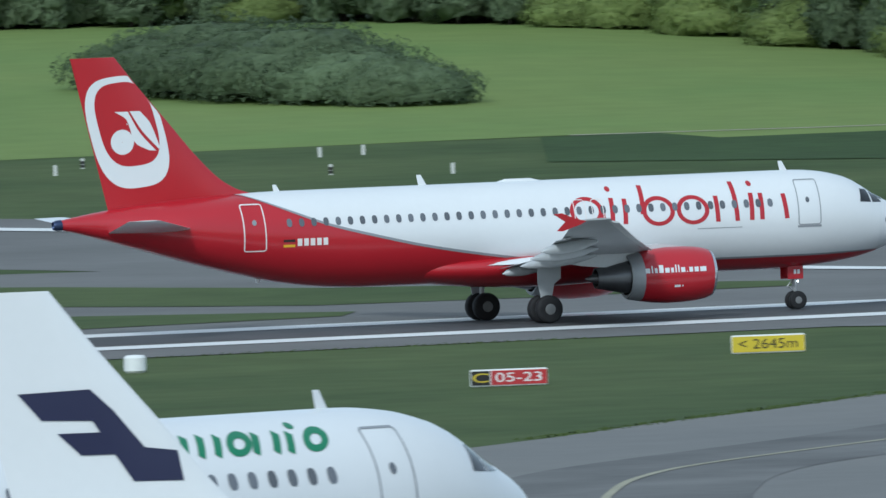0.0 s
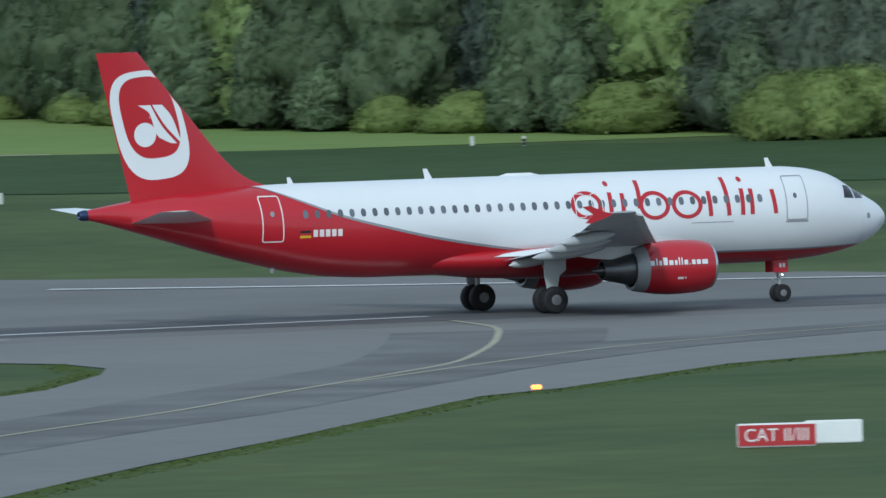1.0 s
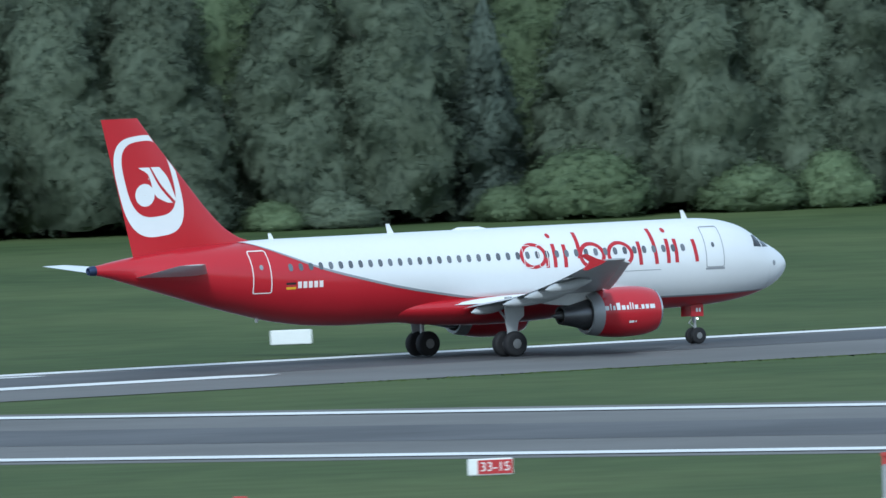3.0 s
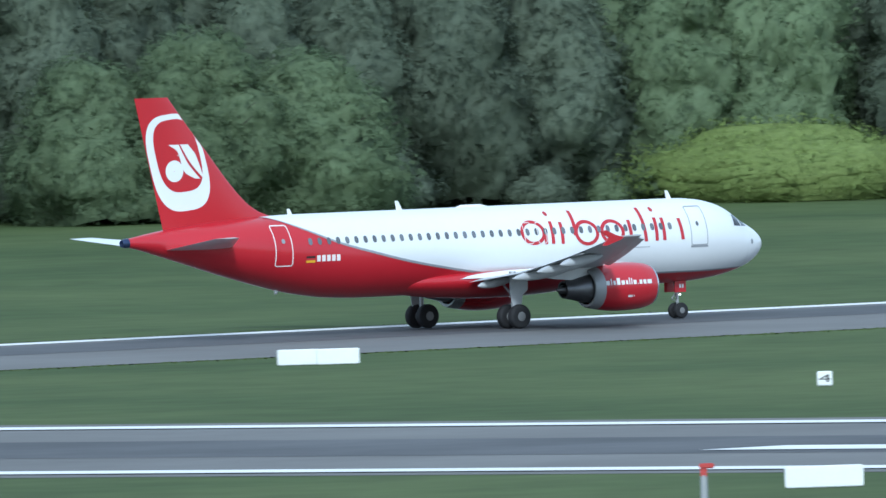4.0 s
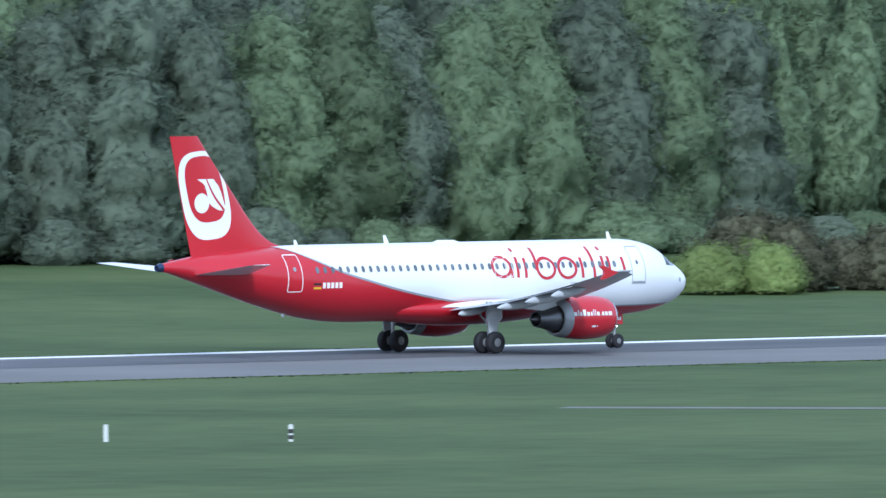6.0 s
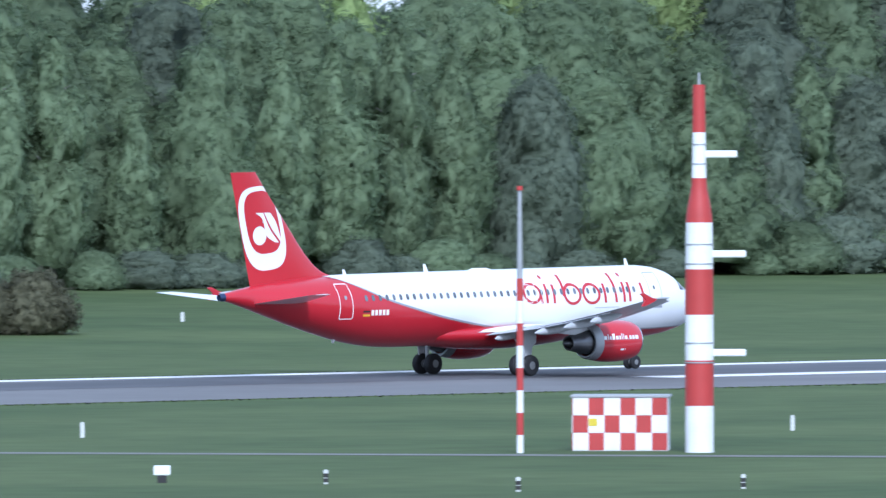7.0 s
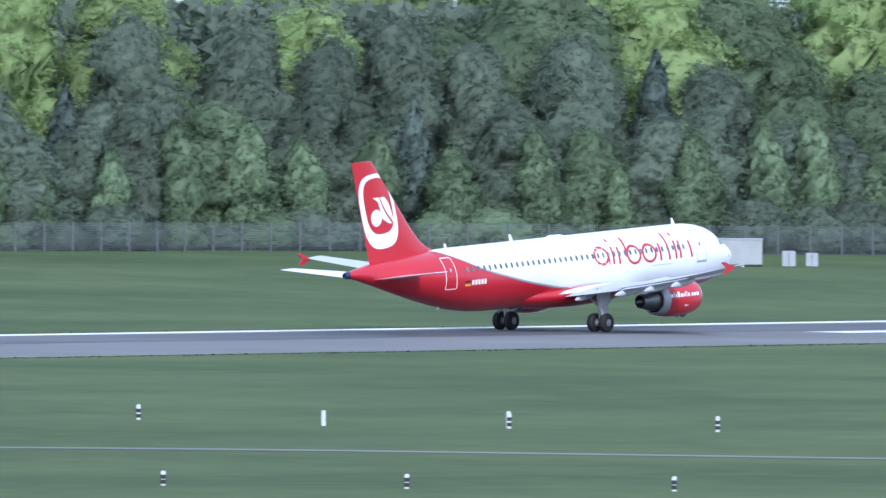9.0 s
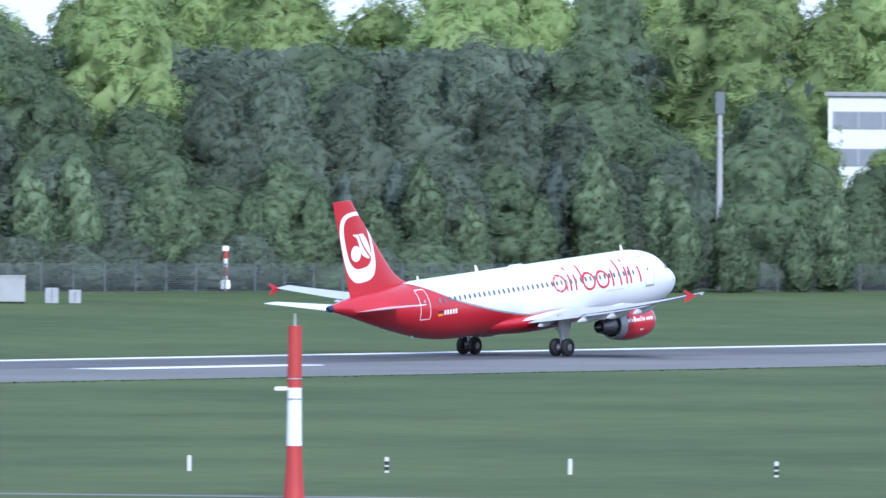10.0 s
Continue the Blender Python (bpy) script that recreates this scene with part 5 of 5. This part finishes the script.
for x, y, w, h in ((973.2, 765.0, 1.0, 1.15), (975.0, 764.2, 0.9, 1.0)):
    c = thing("grey_cabinet", on(x, y, facing(x, y)), "small grey metal cabinet on the grass", "cabinet", "grey cabinets")
    part("body", box(-w / 2, w / 2, -0.35, 0.35, 0.0, h, 0.03), GALV, c, "grey cabinet body")
    part("plinth", box(-w / 2 + 0.05, w / 2 - 0.05, -0.3, 0.3, -0.15, 0.05), CONC, c)
    part("hinge_strip", box(-0.02, 0.02, -0.362, -0.35, 0.1, h - 0.1), BLACK, c)
fp = thing("striped_pole", on(1018.0, 783.0, facing(1018, 788)), "short red and white pole with a white box", "pole")
for k in range(5):
    part("pole_band", tube([((0, 0, -0.1 + 0.68 * k), 0.16), ((0, 0, -0.1 + 0.68 * (k + 1)), 0.16)], 12), MAST_RED if k % 2 == 0 else MAST_WHITE, fp, smooth=True)
part("box", box(-0.35, 0.35, -0.3, 0.3, 0.25, 0.95, 0.04), SIGN_WHITE, fp, "white box")
part("cap", box(-0.25, 0.25, -0.2, 0.2, 3.2, 3.6, 0.04), SIGN_WHITE, fp, "white lamp head")


FENCE_POST = material("weathered_fence_post", (0.13, 0.14, 0.14), 0.8, vary=0.15, scale=2, fine=0.1)


def mesh_fence(points):
    """A tall wire fence: posts and stretched mesh panels between them."""
    s = thing("perimeter_fence", Matrix.Identity(4), "tall grey wire mesh perimeter fence before the trees", "fence")
    pm = None
    fx, fy = curve([(p[0], p[0]) for p in points]), curve([(p[0], p[1]) for p in points])
    x, last = points[0][0], None
    while x < points[-1][0]:
        y = fy(x)
        z = lie(x, y)
        if pm is None:
            pm = part("post", box(-0.055, 0.055, -0.055, 0.055, -0.2, 2.3, 0.012), FENCE_POST, s, "grey concrete fence post")
            pm.location = (x, y, z)
        else:
            q = new("post", pm.data)
            q.parent, q.location = s, (x, y, z)
        if last:
            v, f = [], []
            d = Vector((x - last[0], y - last[1], 0))
            n = Vector((-d.y, d.x, 0)).normalized()

            def wire(p, q_, r):
                b = len(v)
                dirn = (q_ - p).normalized()
                o1 = n * r
                o2 = dirn.cross(n) * r
                for e in (p, q_):
                    v.extend([e + o1 + o2, e - o1 + o2, e - o1 - o2, e + o1 - o2])
                for k in range(4):
                    f.append((b + k, b + (k + 1) % 4, b + 4 + (k + 1) % 4, b + 4 + k))

            for k in range(13):
                zz = 0.05 + 2.15 * k / 12
                wire(Vector((last[0], last[1], last[2] + zz)), Vector((x, y, z + zz)), 0.012)
            for k in range(12):
                a = Vector(last) + d * k / 12
                wire(Vector((a.x, a.y, last[2] + 0.03)), Vector((a.x, a.y, last[2] + 2.2)), 0.010)
            link_mesh("mesh_panel", v, f, FENCE_MESH, s, False)
        last = (x, y, z)
        x += 2.75
    return s


mesh_fence([(905, 817), (940, 811), (971, 805), (999, 789), (1031, 779), (1064, 769), (1110, 757)])

cm = thing("concrete_mast", on(1068.3, 771.9, facing(1085, 784)), "grey concrete mast with a dark head among the trees", "mast")
part("shaft", tube([((0, 0, -0.2), 0.30), ((0, 0, 14.3), 0.20)], 16), CONC, cm, "grey concrete shaft", smooth=True)
part("ring_clamp", tube([((0, 0, 12.2), 0.27), ((0, 0, 12.45), 0.27)], 16), GALV, cm)
part("head", box(-0.38, 0.38, -0.3, 0.3, 14.1, 15.9, 0.05), FENCE_MESH, cm, "grey mast head")


def white_block(x, y, turn):
    s = thing("white_building", on(x, y, turn), "white flat-roofed building behind the trees", "building")
    part("wall", box(-9, 9, 0, 12, -0.3, 14.9), RENDER_WHITE, s, "white wall")
    for z in (2.0, 5.4, 8.8, 12.0):
        w_ = part("window_band", box(-8.6, 9.02, -0.08, 0.02, z, z + 1.5), STRIPE, s, "long grey window band")
        for k in range(8):
            part("pane", box(-8.4 + 2.15 * k, -6.5 + 2.15 * k, -0.10, -0.07, z + 0.1, z + 1.4), GREY_GLASS, w_)
    part("roof", box(-9.3, 9.3, -0.3, 12.3, 14.8, 15.15, 0.03), ROOF, s, "flat pale roof")
    part("plant_room", box(-1.5, 4.0, 3, 8, 15.1, 16.5, 0.03), SIGN_WHITE, s, "white roof plant room")
    return s


white_block(1162, 817, -55)


# ---- trees ----
def leaf_cloud(centres, normals, sizes, rng):
    """Small leaf sprays, a triangle each."""
    n = len(centres)
    nrm = normals + rng.normal(0, 0.45, (n, 3))
    nrm /= np.linalg.norm(nrm, axis=1)[:, None] + 1e-9
    t = np.cross(nrm, rng.normal(0, 1, (n, 3)))
    t /= np.linalg.norm(t, axis=1)[:, None] + 1e-9
    b = np.cross(nrm, t)
    s = sizes[:, None]
    asp = rng.uniform(0.55, 1.0, (n, 1))
    tri = np.stack([centres - t * s, centres + t * s * 0.6 - b * s * asp, centres + b * s * 1.1], axis=1)
    return tri.reshape(-1, 3), np.arange(3 * n).reshape(-1, 3)


def cloud_mesh(name, verts, faces, mat):
    me = bpy.data.meshes.new(name)
    me.vertices.add(len(verts))
    me.vertices.foreach_set("co", verts.astype(np.float32).ravel())
    me.loops.add(faces.size)
    me.loops.foreach_set("vertex_index", faces.astype(np.int32).ravel())
    me.polygons.add(len(faces))
    me.polygons.foreach_set("loop_start", np.arange(0, faces.size, faces.shape[1], dtype=np.int32))
    me.update(calc_edges=True)
    me.materials.append(mat)
    return me


def profile(shape, u):
    """How wide a crown is at height u, from 0 at its foot to 1 at its tip."""
    if shape == "cone":
        return (1 - u) ** 0.85 * (0.90 + 0.10 * np.cos(u * 50)) + 0.02
    if shape == "column":
        return (1 - u**2.0) ** 0.6 * (0.62 + 0.38 * np.sin(np.pi * u))
    return (1 - u**3.2) ** 0.5 * (0.74 + 0.26 * np.sin(np.pi * np.minimum(1, u * 1.2 + 0.12)))


def tree(name, seed, height, radius, low, leaves, mats, bark, shape="round", size=0.40, trunk=0.24, label="", category="tree", group="woodland trees", lump=0.38):
    """A trunk with limbs and a crown of leaf sprays over lobed leaf masses; mats: sprays, inner leaf mass."""
    rng = np.random.default_rng(seed)
    ob = thing(name, pose(0, 0, -500), label, category, group)
    dx = rng.normal(0, 0.25, 2)
    bm = bmesh.new()
    tube([((0, 0, -0.4), trunk * 1.5)] + [((dx[0] * u * 2, dx[1] * u * 2, height * u * 0.95), trunk * (1 - u * 0.85)) for u in (0.08, 0.3, 0.55, 0.8, 0.95)], 9, bm)
    for k in range(9):
        a, u = rng.uniform(0, math.tau), 0.12 + 0.08 * k
        r = radius * float(profile(shape, u)) * 0.9
        z = low + (height - low) * u
        tube([((dx[0] * u, dx[1] * u, max(0.3, z - r * 0.5)), trunk * 0.45), ((r * 0.5 * math.cos(a), r * 0.5 * math.sin(a), z), trunk * 0.3), ((r * math.cos(a), r * math.sin(a), z + r * 0.25), trunk * 0.1)], 5, bm)
    part("trunk", bm, bark, ob, "bare trunk and limbs", smooth=True)

    # lobes: rounded leaf masses that bulge from the crown's outline
    n_lobe = 64
    lu, la = rng.uniform(0.0, 0.98, n_lobe), rng.uniform(0, math.tau, n_lobe)
    lean = rng.normal(0, 0.10 * radius, 2)

    def outer(u, a):
        r = radius * profile(shape, u)
        return np.stack([r * np.cos(a) + lean[0] * u, r * np.sin(a) + lean[1] * u, low + (height - low) * u], axis=-1)

    lobes = outer(lu, la) * np.concatenate([np.repeat(rng.uniform(0.70, 0.98, (n_lobe, 1)), 2, axis=1), np.ones((n_lobe, 1))], axis=1)
    reach = min(radius, 5.5) * rng.uniform(0.20, 0.56, n_lobe) * (1.0 if shape != "cone" else 0.6)

    def bulge(p):
        d2 = ((p[:, None, :] - lobes[None]) ** 2).sum(-1) / reach[None] ** 2
        k = d2.argmin(1)
        return np.clip(1 - d2.min(1), 0, 1), k

    def swell(p, b):
        f = (1.12 - lump + lump * b)[:, None]
        return p * np.concatenate([f, f, np.ones_like(f)], axis=1) + np.array([0, 0, 1]) * ((b * 0.7 - 0.3) * lump / 0.4)[:, None]

    rows, cols = 15, 20
    uu, aa = np.meshgrid(np.linspace(0, 1, rows), np.arange(cols) / cols * math.tau, indexing="ij")
    p = outer(uu.ravel(), aa.ravel() + 0.15 * np.repeat(np.arange(rows) % 2, cols))
    b, k = bulge(p)
    inner = swell(p, b) * np.array([0.93, 0.93, 0.985])
    inner += rng.normal(0, 0.07, inner.shape)
    ff = []
    for i in range(rows - 1):
        for c in range(cols):
            q = [i * cols + c, i * cols + (c + 1) % cols, (i + 1) * cols + (c + 1) % cols, (i + 1) * cols + c]
            ff += [(q[0], q[1], q[2]), (q[0], q[2], q[3])]
    ff = np.array(ff)
    u = np.sqrt(rng.random(leaves * 3)) if shape == "cone" else rng.random(leaves * 3)
    u = (1 - u if shape == "cone" else u)
    u = u[rng.random(len(u)) < np.clip(profile(shape, u) + 0.18, 0, 1)][:leaves]
    n = len(u)
    p = outer(u, rng.uniform(0, math.tau, n))
    b, k = bulge(p)
    pts = swell(p, b)
    pts *= np.concatenate([np.repeat(rng.uniform(0.86, 1.16, (n, 1)), 2, axis=1), np.ones((n, 1))], axis=1)
    pts[:, 2] += rng.uniform(-0.45, 0.55, n)
    d = pts - lobes[k] * np.array([0.8, 0.8, 1.0])
    d /= np.linalg.norm(d, axis=1)[:, None] + 1e-9
    v, f = leaf_cloud(pts, d + np.array([0, 0, 0.3]), rng.uniform(0.5, 1.35, n) * size, rng)
    v[:, 2] = np.maximum(v[:, 2], 0.02)

    def soft(points, lobe_way):
        axis = (points - np.array([0, 0, low + (height - low) * 0.35])) * np.array([1 / radius, 1 / radius, 1.5 / height])
        w = lobe_way * 0.75 + 0.6 * axis + np.array([0, 0, 0.25]) + np.repeat(rng.normal(0, 0.55 * lump, (len(points) // 3 + 1, 3)), 3, axis=0)[: len(points)]
        return w / (np.linalg.norm(w, axis=1)[:, None] + 1e-9)

    bi, ki = bulge(inner)
    di = inner - lobes[ki] * np.array([0.8, 0.8, 1.0])
    di /= np.linalg.norm(di, axis=1)[:, None] + 1e-9
    normals = np.concatenate([soft(v, np.repeat(d, 3, axis=0)), soft(inner, di)])
    me = cloud_mesh("crown", np.concatenate([v, inner]), np.concatenate([f, ff + len(v)]), mats[0])
    me.materials.append(mats[1])
    me.polygons.foreach_set("material_index", np.concatenate([np.zeros(len(f), dtype=np.int32), np.ones(len(ff), dtype=np.int32)]))
    me.polygons.foreach_set("use_smooth", np.ones(len(f) + len(ff), dtype=bool))
    me.normals_split_custom_set_from_vertices(normals.tolist())
    crown = new("crown", me)
    crown.parent = ob
    tagged(crown, "leafy crown" if shape != "cone" else "needled crown")
    return ob


rt = random.Random(7)
N = 3500
# dark and light broadleaf kinds differ by cloud shade and sun painted into their leaves
KINDS = {
    "dark": [tree("broadleaf_tree", 10 + k, 17.5 + 1.5 * k, 4.8, 0.8, N, LEAF_DARK, BARK, label="tall broadleaf tree in the wood, its green painted dark for cloud shade") for k in range(3)],
    "mid": [tree("broadleaf_tree", 20 + k, 17 + 1.5 * k, 5.0, 0.8, N, LEAF_MID, BARK, label="tall mid green broadleaf tree in the wood") for k in range(3)],
    "light": [tree("broadleaf_tree", 30 + k, 17.5 + 1.2 * k, 5.0, 0.8, N, LEAF_LIGHT, BARK, label="broadleaf tree in the wood, its green painted light as if sunlit", lump=0.54, size=0.44) for k in range(3)],
    "birch": [tree("birch_tree", 40 + k, 18 + k, 3.2, 2.0, 2200, LEAF_MID, BIRCH, "column", label="slim birch with a pale trunk at the wood's edge") for k in range(2)],
    "fir": [tree("fir_tree", 50 + k, 17 + 2 * k, 3.9, 0.8, 2800, NEEDLE, BARK, "cone", 0.42, label="dark pointed fir tree in the wood") for k in range(2)],
    "young": [tree("young_tree", 60 + k, 8.5 + k, 2.3, 0.6, 1700, LEAF_MID, BARK, "column", 0.30, 0.12, label="young green tree before the wood") for k in range(2)],
    "bush": [tree("bush", 70 + k, 4.6, 3.2, 0.3, 2600, BUSH_LEAF, BARK, size=0.20, trunk=0.1, label="rounded yellow-green bush in the grass", category="bush", group="bushes", lump=0.32) for k in range(2)],
    "scrub": [tree("bush", 80 + k, 5.0, 3.4, 0.2, 1900, (LEAF_MID, LEAF_DARK)[k], BARK, size=0.25, trunk=0.1, label=("mid", "dark")[k] + " green scrub bush at the wood's edge", category="bush", group="bushes") for k in range(2)],
    "dome": [tree("bush", 95, 5.6, 8.6, 0.1, 9000, BUSH_LEAF, BARK, size=0.20, trunk=0.1, label="wide domed yellow-green bush in the grass", category="bush", group="bushes", lump=0.2)],
    "spread": [tree("broadleaf_tree", 96 + k, 10.8 + k, 6.0, 0.3, 5200, LEAF_MID, BARK, size=0.34, label="low spreading mid green tree before the wood") for k in range(2)],
    "thicket": [tree("bush", 98, 3.4, 5.0, 0.1, 3600, LEAF_MID, BARK, size=0.22, trunk=0.1, label="low dark thicket on the meadow hill", category="bush", group="bushes")],
    "rust": [tree("bush", 90, 3.6, 2.6, 0.2, 1700, RUST_LEAF, BARK, size=0.26, trunk=0.1, label="brownish spring bush in the grass", category="bush", group="bushes")],
}


def plant(kind, x, y, scale=1.0, wide=1.1):
    src = rt.choice(KINDS[kind])
    if math.degrees(math.atan2(x, y)) > 54.4 and kind not in ("young", "scrub", "bush") and y > 700:
        scale *= 0.6  # low growth before the white building
    return copy_thing(src, pose(x, y, lie(x, y) - 0.1, 0, 0, rt.uniform(0, 360)) @ Matrix.Diagonal((scale * wide * rt.uniform(0.92, 1.1), scale * wide * rt.uniform(0.92, 1.1), scale * rt.uniform(0.9, 1.12), 1)))


# the wood's front edge, from the hill behind the runway's start to its far end
EDGE = [(352, 1088), (376, 1078), (388, 1060), (395, 1045), (396, 1003), (395, 960), (400, 930), (412, 905), (428, 872), (446, 862), (482, 860), (535, 846), (611, 832), (651, 814), (729, 803), (790, 809), (868, 816), (922, 820), (971, 812), (1002, 796), (1064, 779), (1112, 766), (1150, 758)]


def walk_edge(gap, back, start=0.0):
    pos, out = start, []
    for (xa, ya), (xb, yb) in zip(EDGE, EDGE[1:]):
        ln = math.hypot(xb - xa, yb - ya)
        nx, ny = -(yb - ya) / ln, (xb - xa) / ln
        if nx * 0.6 + ny * 0.8 < 0:
            nx, ny = -nx, -ny
        while pos < ln:
            u = pos / ln
            out.append((xa + (xb - xa) * u + nx * back, ya + (yb - ya) * u + ny * back))
            pos += gap * rt.uniform(0.75, 1.25)
        pos -= ln
    return out


# dark and light kinds by stretch paint cloud shadow and sun along the wood
def kind_at(x, y, row):
    r = rt.random()
    if y > 1000 and x < 420:
        return "light" if r < 0.8 else "mid"
    if x < 418:
        return ("fir" if r < 0.45 else "mid") if row else ("fir" if r < 0.3 else "mid" if r < 0.75 else "light")
    if x < 600:
        return "dark" if r < 0.72 else "mid" if r < 0.95 else "fir"
    if x < 640:
        return "dark" if r < 0.6 else "mid"
    if x < 678:
        return "light" if r < 0.93 else "mid"
    if x < 702:
        return "mid" if r < 0.6 else "dark"
    if x < 770:
        return "dark" if r < 0.6 else "mid"
    if x < 900:
        return ("birch" if r < 0.35 else "mid" if r < 0.65 else "dark") if not row else ("light" if r < (0.1 if row == 1 else 0.5) else "mid" if r < 0.8 else "dark")
    if row >= 2:
        # the back row's dark span is painted cloud shade, the light trees painted sun
        dark = 52.3 < math.degrees(math.atan2(x, y)) < 54.1
        return ("dark" if r < 0.7 else "mid") if dark else ("light" if r < 0.85 else "mid")
    return "dark" if r < 0.5 else "fir" if r < 0.72 else "mid"


for x, y in walk_edge(6.9, 3.5):
    plant(kind_at(x, y, 0), x, y, rt.uniform(0.78, 1.0) * (0.62 if x > 890 else 1.0), 1.55 if x > 890 else 1.1)
for x, y in walk_edge(7.6, 10.5, 3.0):
    plant(kind_at(x, y, 1), x, y, rt.uniform(0.9, 1.15) * (0.80 if x > 900 else 1.04 if x > 760 else 1.0), 1.3 if x > 890 else 1.15)
for x, y in walk_edge(12.0, 19.0, 1.0):
    if x > 380:
        plant(kind_at(x, y, 2), x, y, rt.uniform(1.05, 1.25) * (0.96 if x > 900 else 1.0), 1.4)
# far trees, mostly in the light leaf colour that paints them sunlit
for k in range(44):
    a = radians(45.6 + 0.262 * k + rt.uniform(-0.08, 0.08))
    r = 1432 + rt.uniform(0, 22) - (60 if k < 16 else 0)
    plant("light" if rt.random() < 0.8 else "mid", r * math.sin(a), r * math.cos(a), rt.uniform(1.25, 1.45) / (0.6 if math.degrees(a) > 54.4 else 1.0))
for x, y in walk_edge(5.0, -0.6, 2.0):
    if 340 < x < 1145 and rt.random() < 0.8:
        kind = ("young" if rt.random() < 0.6 else "bush") if x < 425 else "scrub"
        plant(kind, x, y, rt.uniform(0.35, 0.8), rt.uniform(1.1, 1.9))
for x, y in walk_edge(6.0, -1.5, 2.0):
    if x > 915:
        plant("young", x, y + 2.0, rt.uniform(0.7, 1.1))


def clump(cx, cy, rx, ry, n, kind, lo, hi):
    for k in range(n):
        a, d = rt.uniform(0, math.tau), math.sqrt(rt.random())
        plant(kind, cx + rx * d * math.cos(a), cy + ry * d * math.sin(a), rt.uniform(lo, hi))


for x, y, k in ((1063, 767, 0.7), (1066.5, 768, 0.5), (1071, 766, 0.6), (1075, 765.5, 0.8), (1059, 769, 0.9)):
    plant("young", x, y, k)
for x, y, k in ((1081, 776.5, 1.0), (1083.5, 773, 0.93), (1085.5, 770, 0.92), (1087.5, 767.5, 0.9), (1090, 766, 0.88)):
    plant("mid", x, y, k, 1.3)
for x, y, k in ((338, 985, 0.95), (338.6, 978, 1.15), (339.3, 971, 1.25), (339.7, 963.5, 1.1), (340.9, 957, 0.95), (342.2, 951.5, 0.75)):
    plant("thicket", x, y, k, 1.2)
clump(415.5, 882.5, 6, 3.5, 9, "bush", 0.6, 0.9)
plant("dome", 618.6, 825.7, 0.97, 1.15)
for x, y, k in ((570.5, 832.5, 0.85), (577.5, 830.5, 1.0), (584.5, 829, 0.88)):
    plant("spread", x, y, k, 1.15)
clump(701, 735, 10, 3, 9, "rust", 0.8, 1.15)
clump(694, 733, 6, 3, 4, "bush", 0.6, 0.8)

# the depth of the wood behind the trees that can be told apart
rng = np.random.default_rng(5)
pts, nrm = [], []
for back in (26.0, 33.0):
    for x, y in walk_edge(3.2, back):
        if x < 330:
            continue
        if math.degrees(math.atan2(x, y)) > 54.2:
            continue
        m_ = 260
        p = rng.normal(0, 1, (m_, 3)) * np.array([2.6, 2.6, 0]) + np.array([x, y, lie(x, y)])
        p[:, 2] += rng.uniform(0.3, 18.5, m_)
        pts.append(p)
        nrm.append(rng.normal(0, 0.6, (m_, 3)) + np.array([-0.3, -0.7, 0.5]))
pts, nrm = np.concatenate(pts), np.concatenate(nrm)
v, f = leaf_cloud(pts, nrm, rng.uniform(0.5, 1.0, len(pts)), rng)
tagged(new("deep_wood", cloud_mesh("deep_wood", v, f, LEAF_DARK[1])), "dense dark foliage deep in the wood", "foliage", kind="stuff")


# ---- uneven grass along the pavement edges ----
def grass_fringe(points, depth, count, seed, name="grass_tufts"):
    r = np.random.default_rng(seed)
    vv, ff = [], []
    for (xa, ya), (xb, yb) in zip(points, points[1:]):
        ln = math.hypot(xb - xa, yb - ya)
        n = int(count * ln)
        u, w = r.random(n), r.random(n) ** 2.2 * depth * 0.45
        nx, ny = -(yb - ya) / ln, (xb - xa) / ln
        x, y = xa + (xb - xa) * u + nx * w, ya + (yb - ya) * u + ny * w
        hgt, wd, an = r.uniform(0.02, 0.07, n), r.uniform(0.08, 0.20, n), r.uniform(-0.9, 1.7, n)
        for i in range(n):
            z = lie(x[i], y[i])
            c, s_ = math.cos(an[i]) * wd[i], math.sin(an[i]) * wd[i]
            b = len(vv)
            vv += [(x[i] - c, y[i] - s_, z), (x[i] + c, y[i] + s_, z), (x[i] + c * 0.3 + 0.05, y[i] + s_, z + hgt[i])]
            ff.append((b, b + 1, b + 2))
    ob = link_mesh(name, vv, ff, BLADE, smooth=True)
    ob.data.normals_split_custom_set_from_vertices([(-0.15, -0.35, 0.92)] * len(vv))
    return tagged(ob, "uneven tufts of grass along the pavement", "grass", kind="stuff")


grass_fringe([(191.2, 518.7), (205.8, 535.4), (221.7, 553.9), (237.9, 574.2), (246.4, 589.1), (250.6, 602.9)], 3.0, 22, 1)
grass_fringe([(231, 622), (200, 622), (150, 622)], -3.0, 18, 2)
grass_fringe([(317, 558), (303, 583), (293, 590.6), (275.8, 580.1), (265.6, 572.7), (250.3, 554.2), (244.7, 549.2), (222.6, 516.5), (203.5, 489.1), (193.6, 473.9)], 3.0, 22, 3)
grass_fringe([(380, 619), (640, 615), (900, 611)][::-1], 3.0, 14, 4)
grass_fringe([(340, 658.2), (900, 658.2)], 3.0, 8, 5)


# ---- what moves ----
def motions():
    walk(departing, [(t, rolling(x, p)) for t, x, p in ROLL])
    spin = radar.matrix_basis.copy()
    walk(radar, [(t / 2, spin @ pose(0, 0, 0, 0, 0, -20 + 36 * t)) for t in range(21)])


motions()
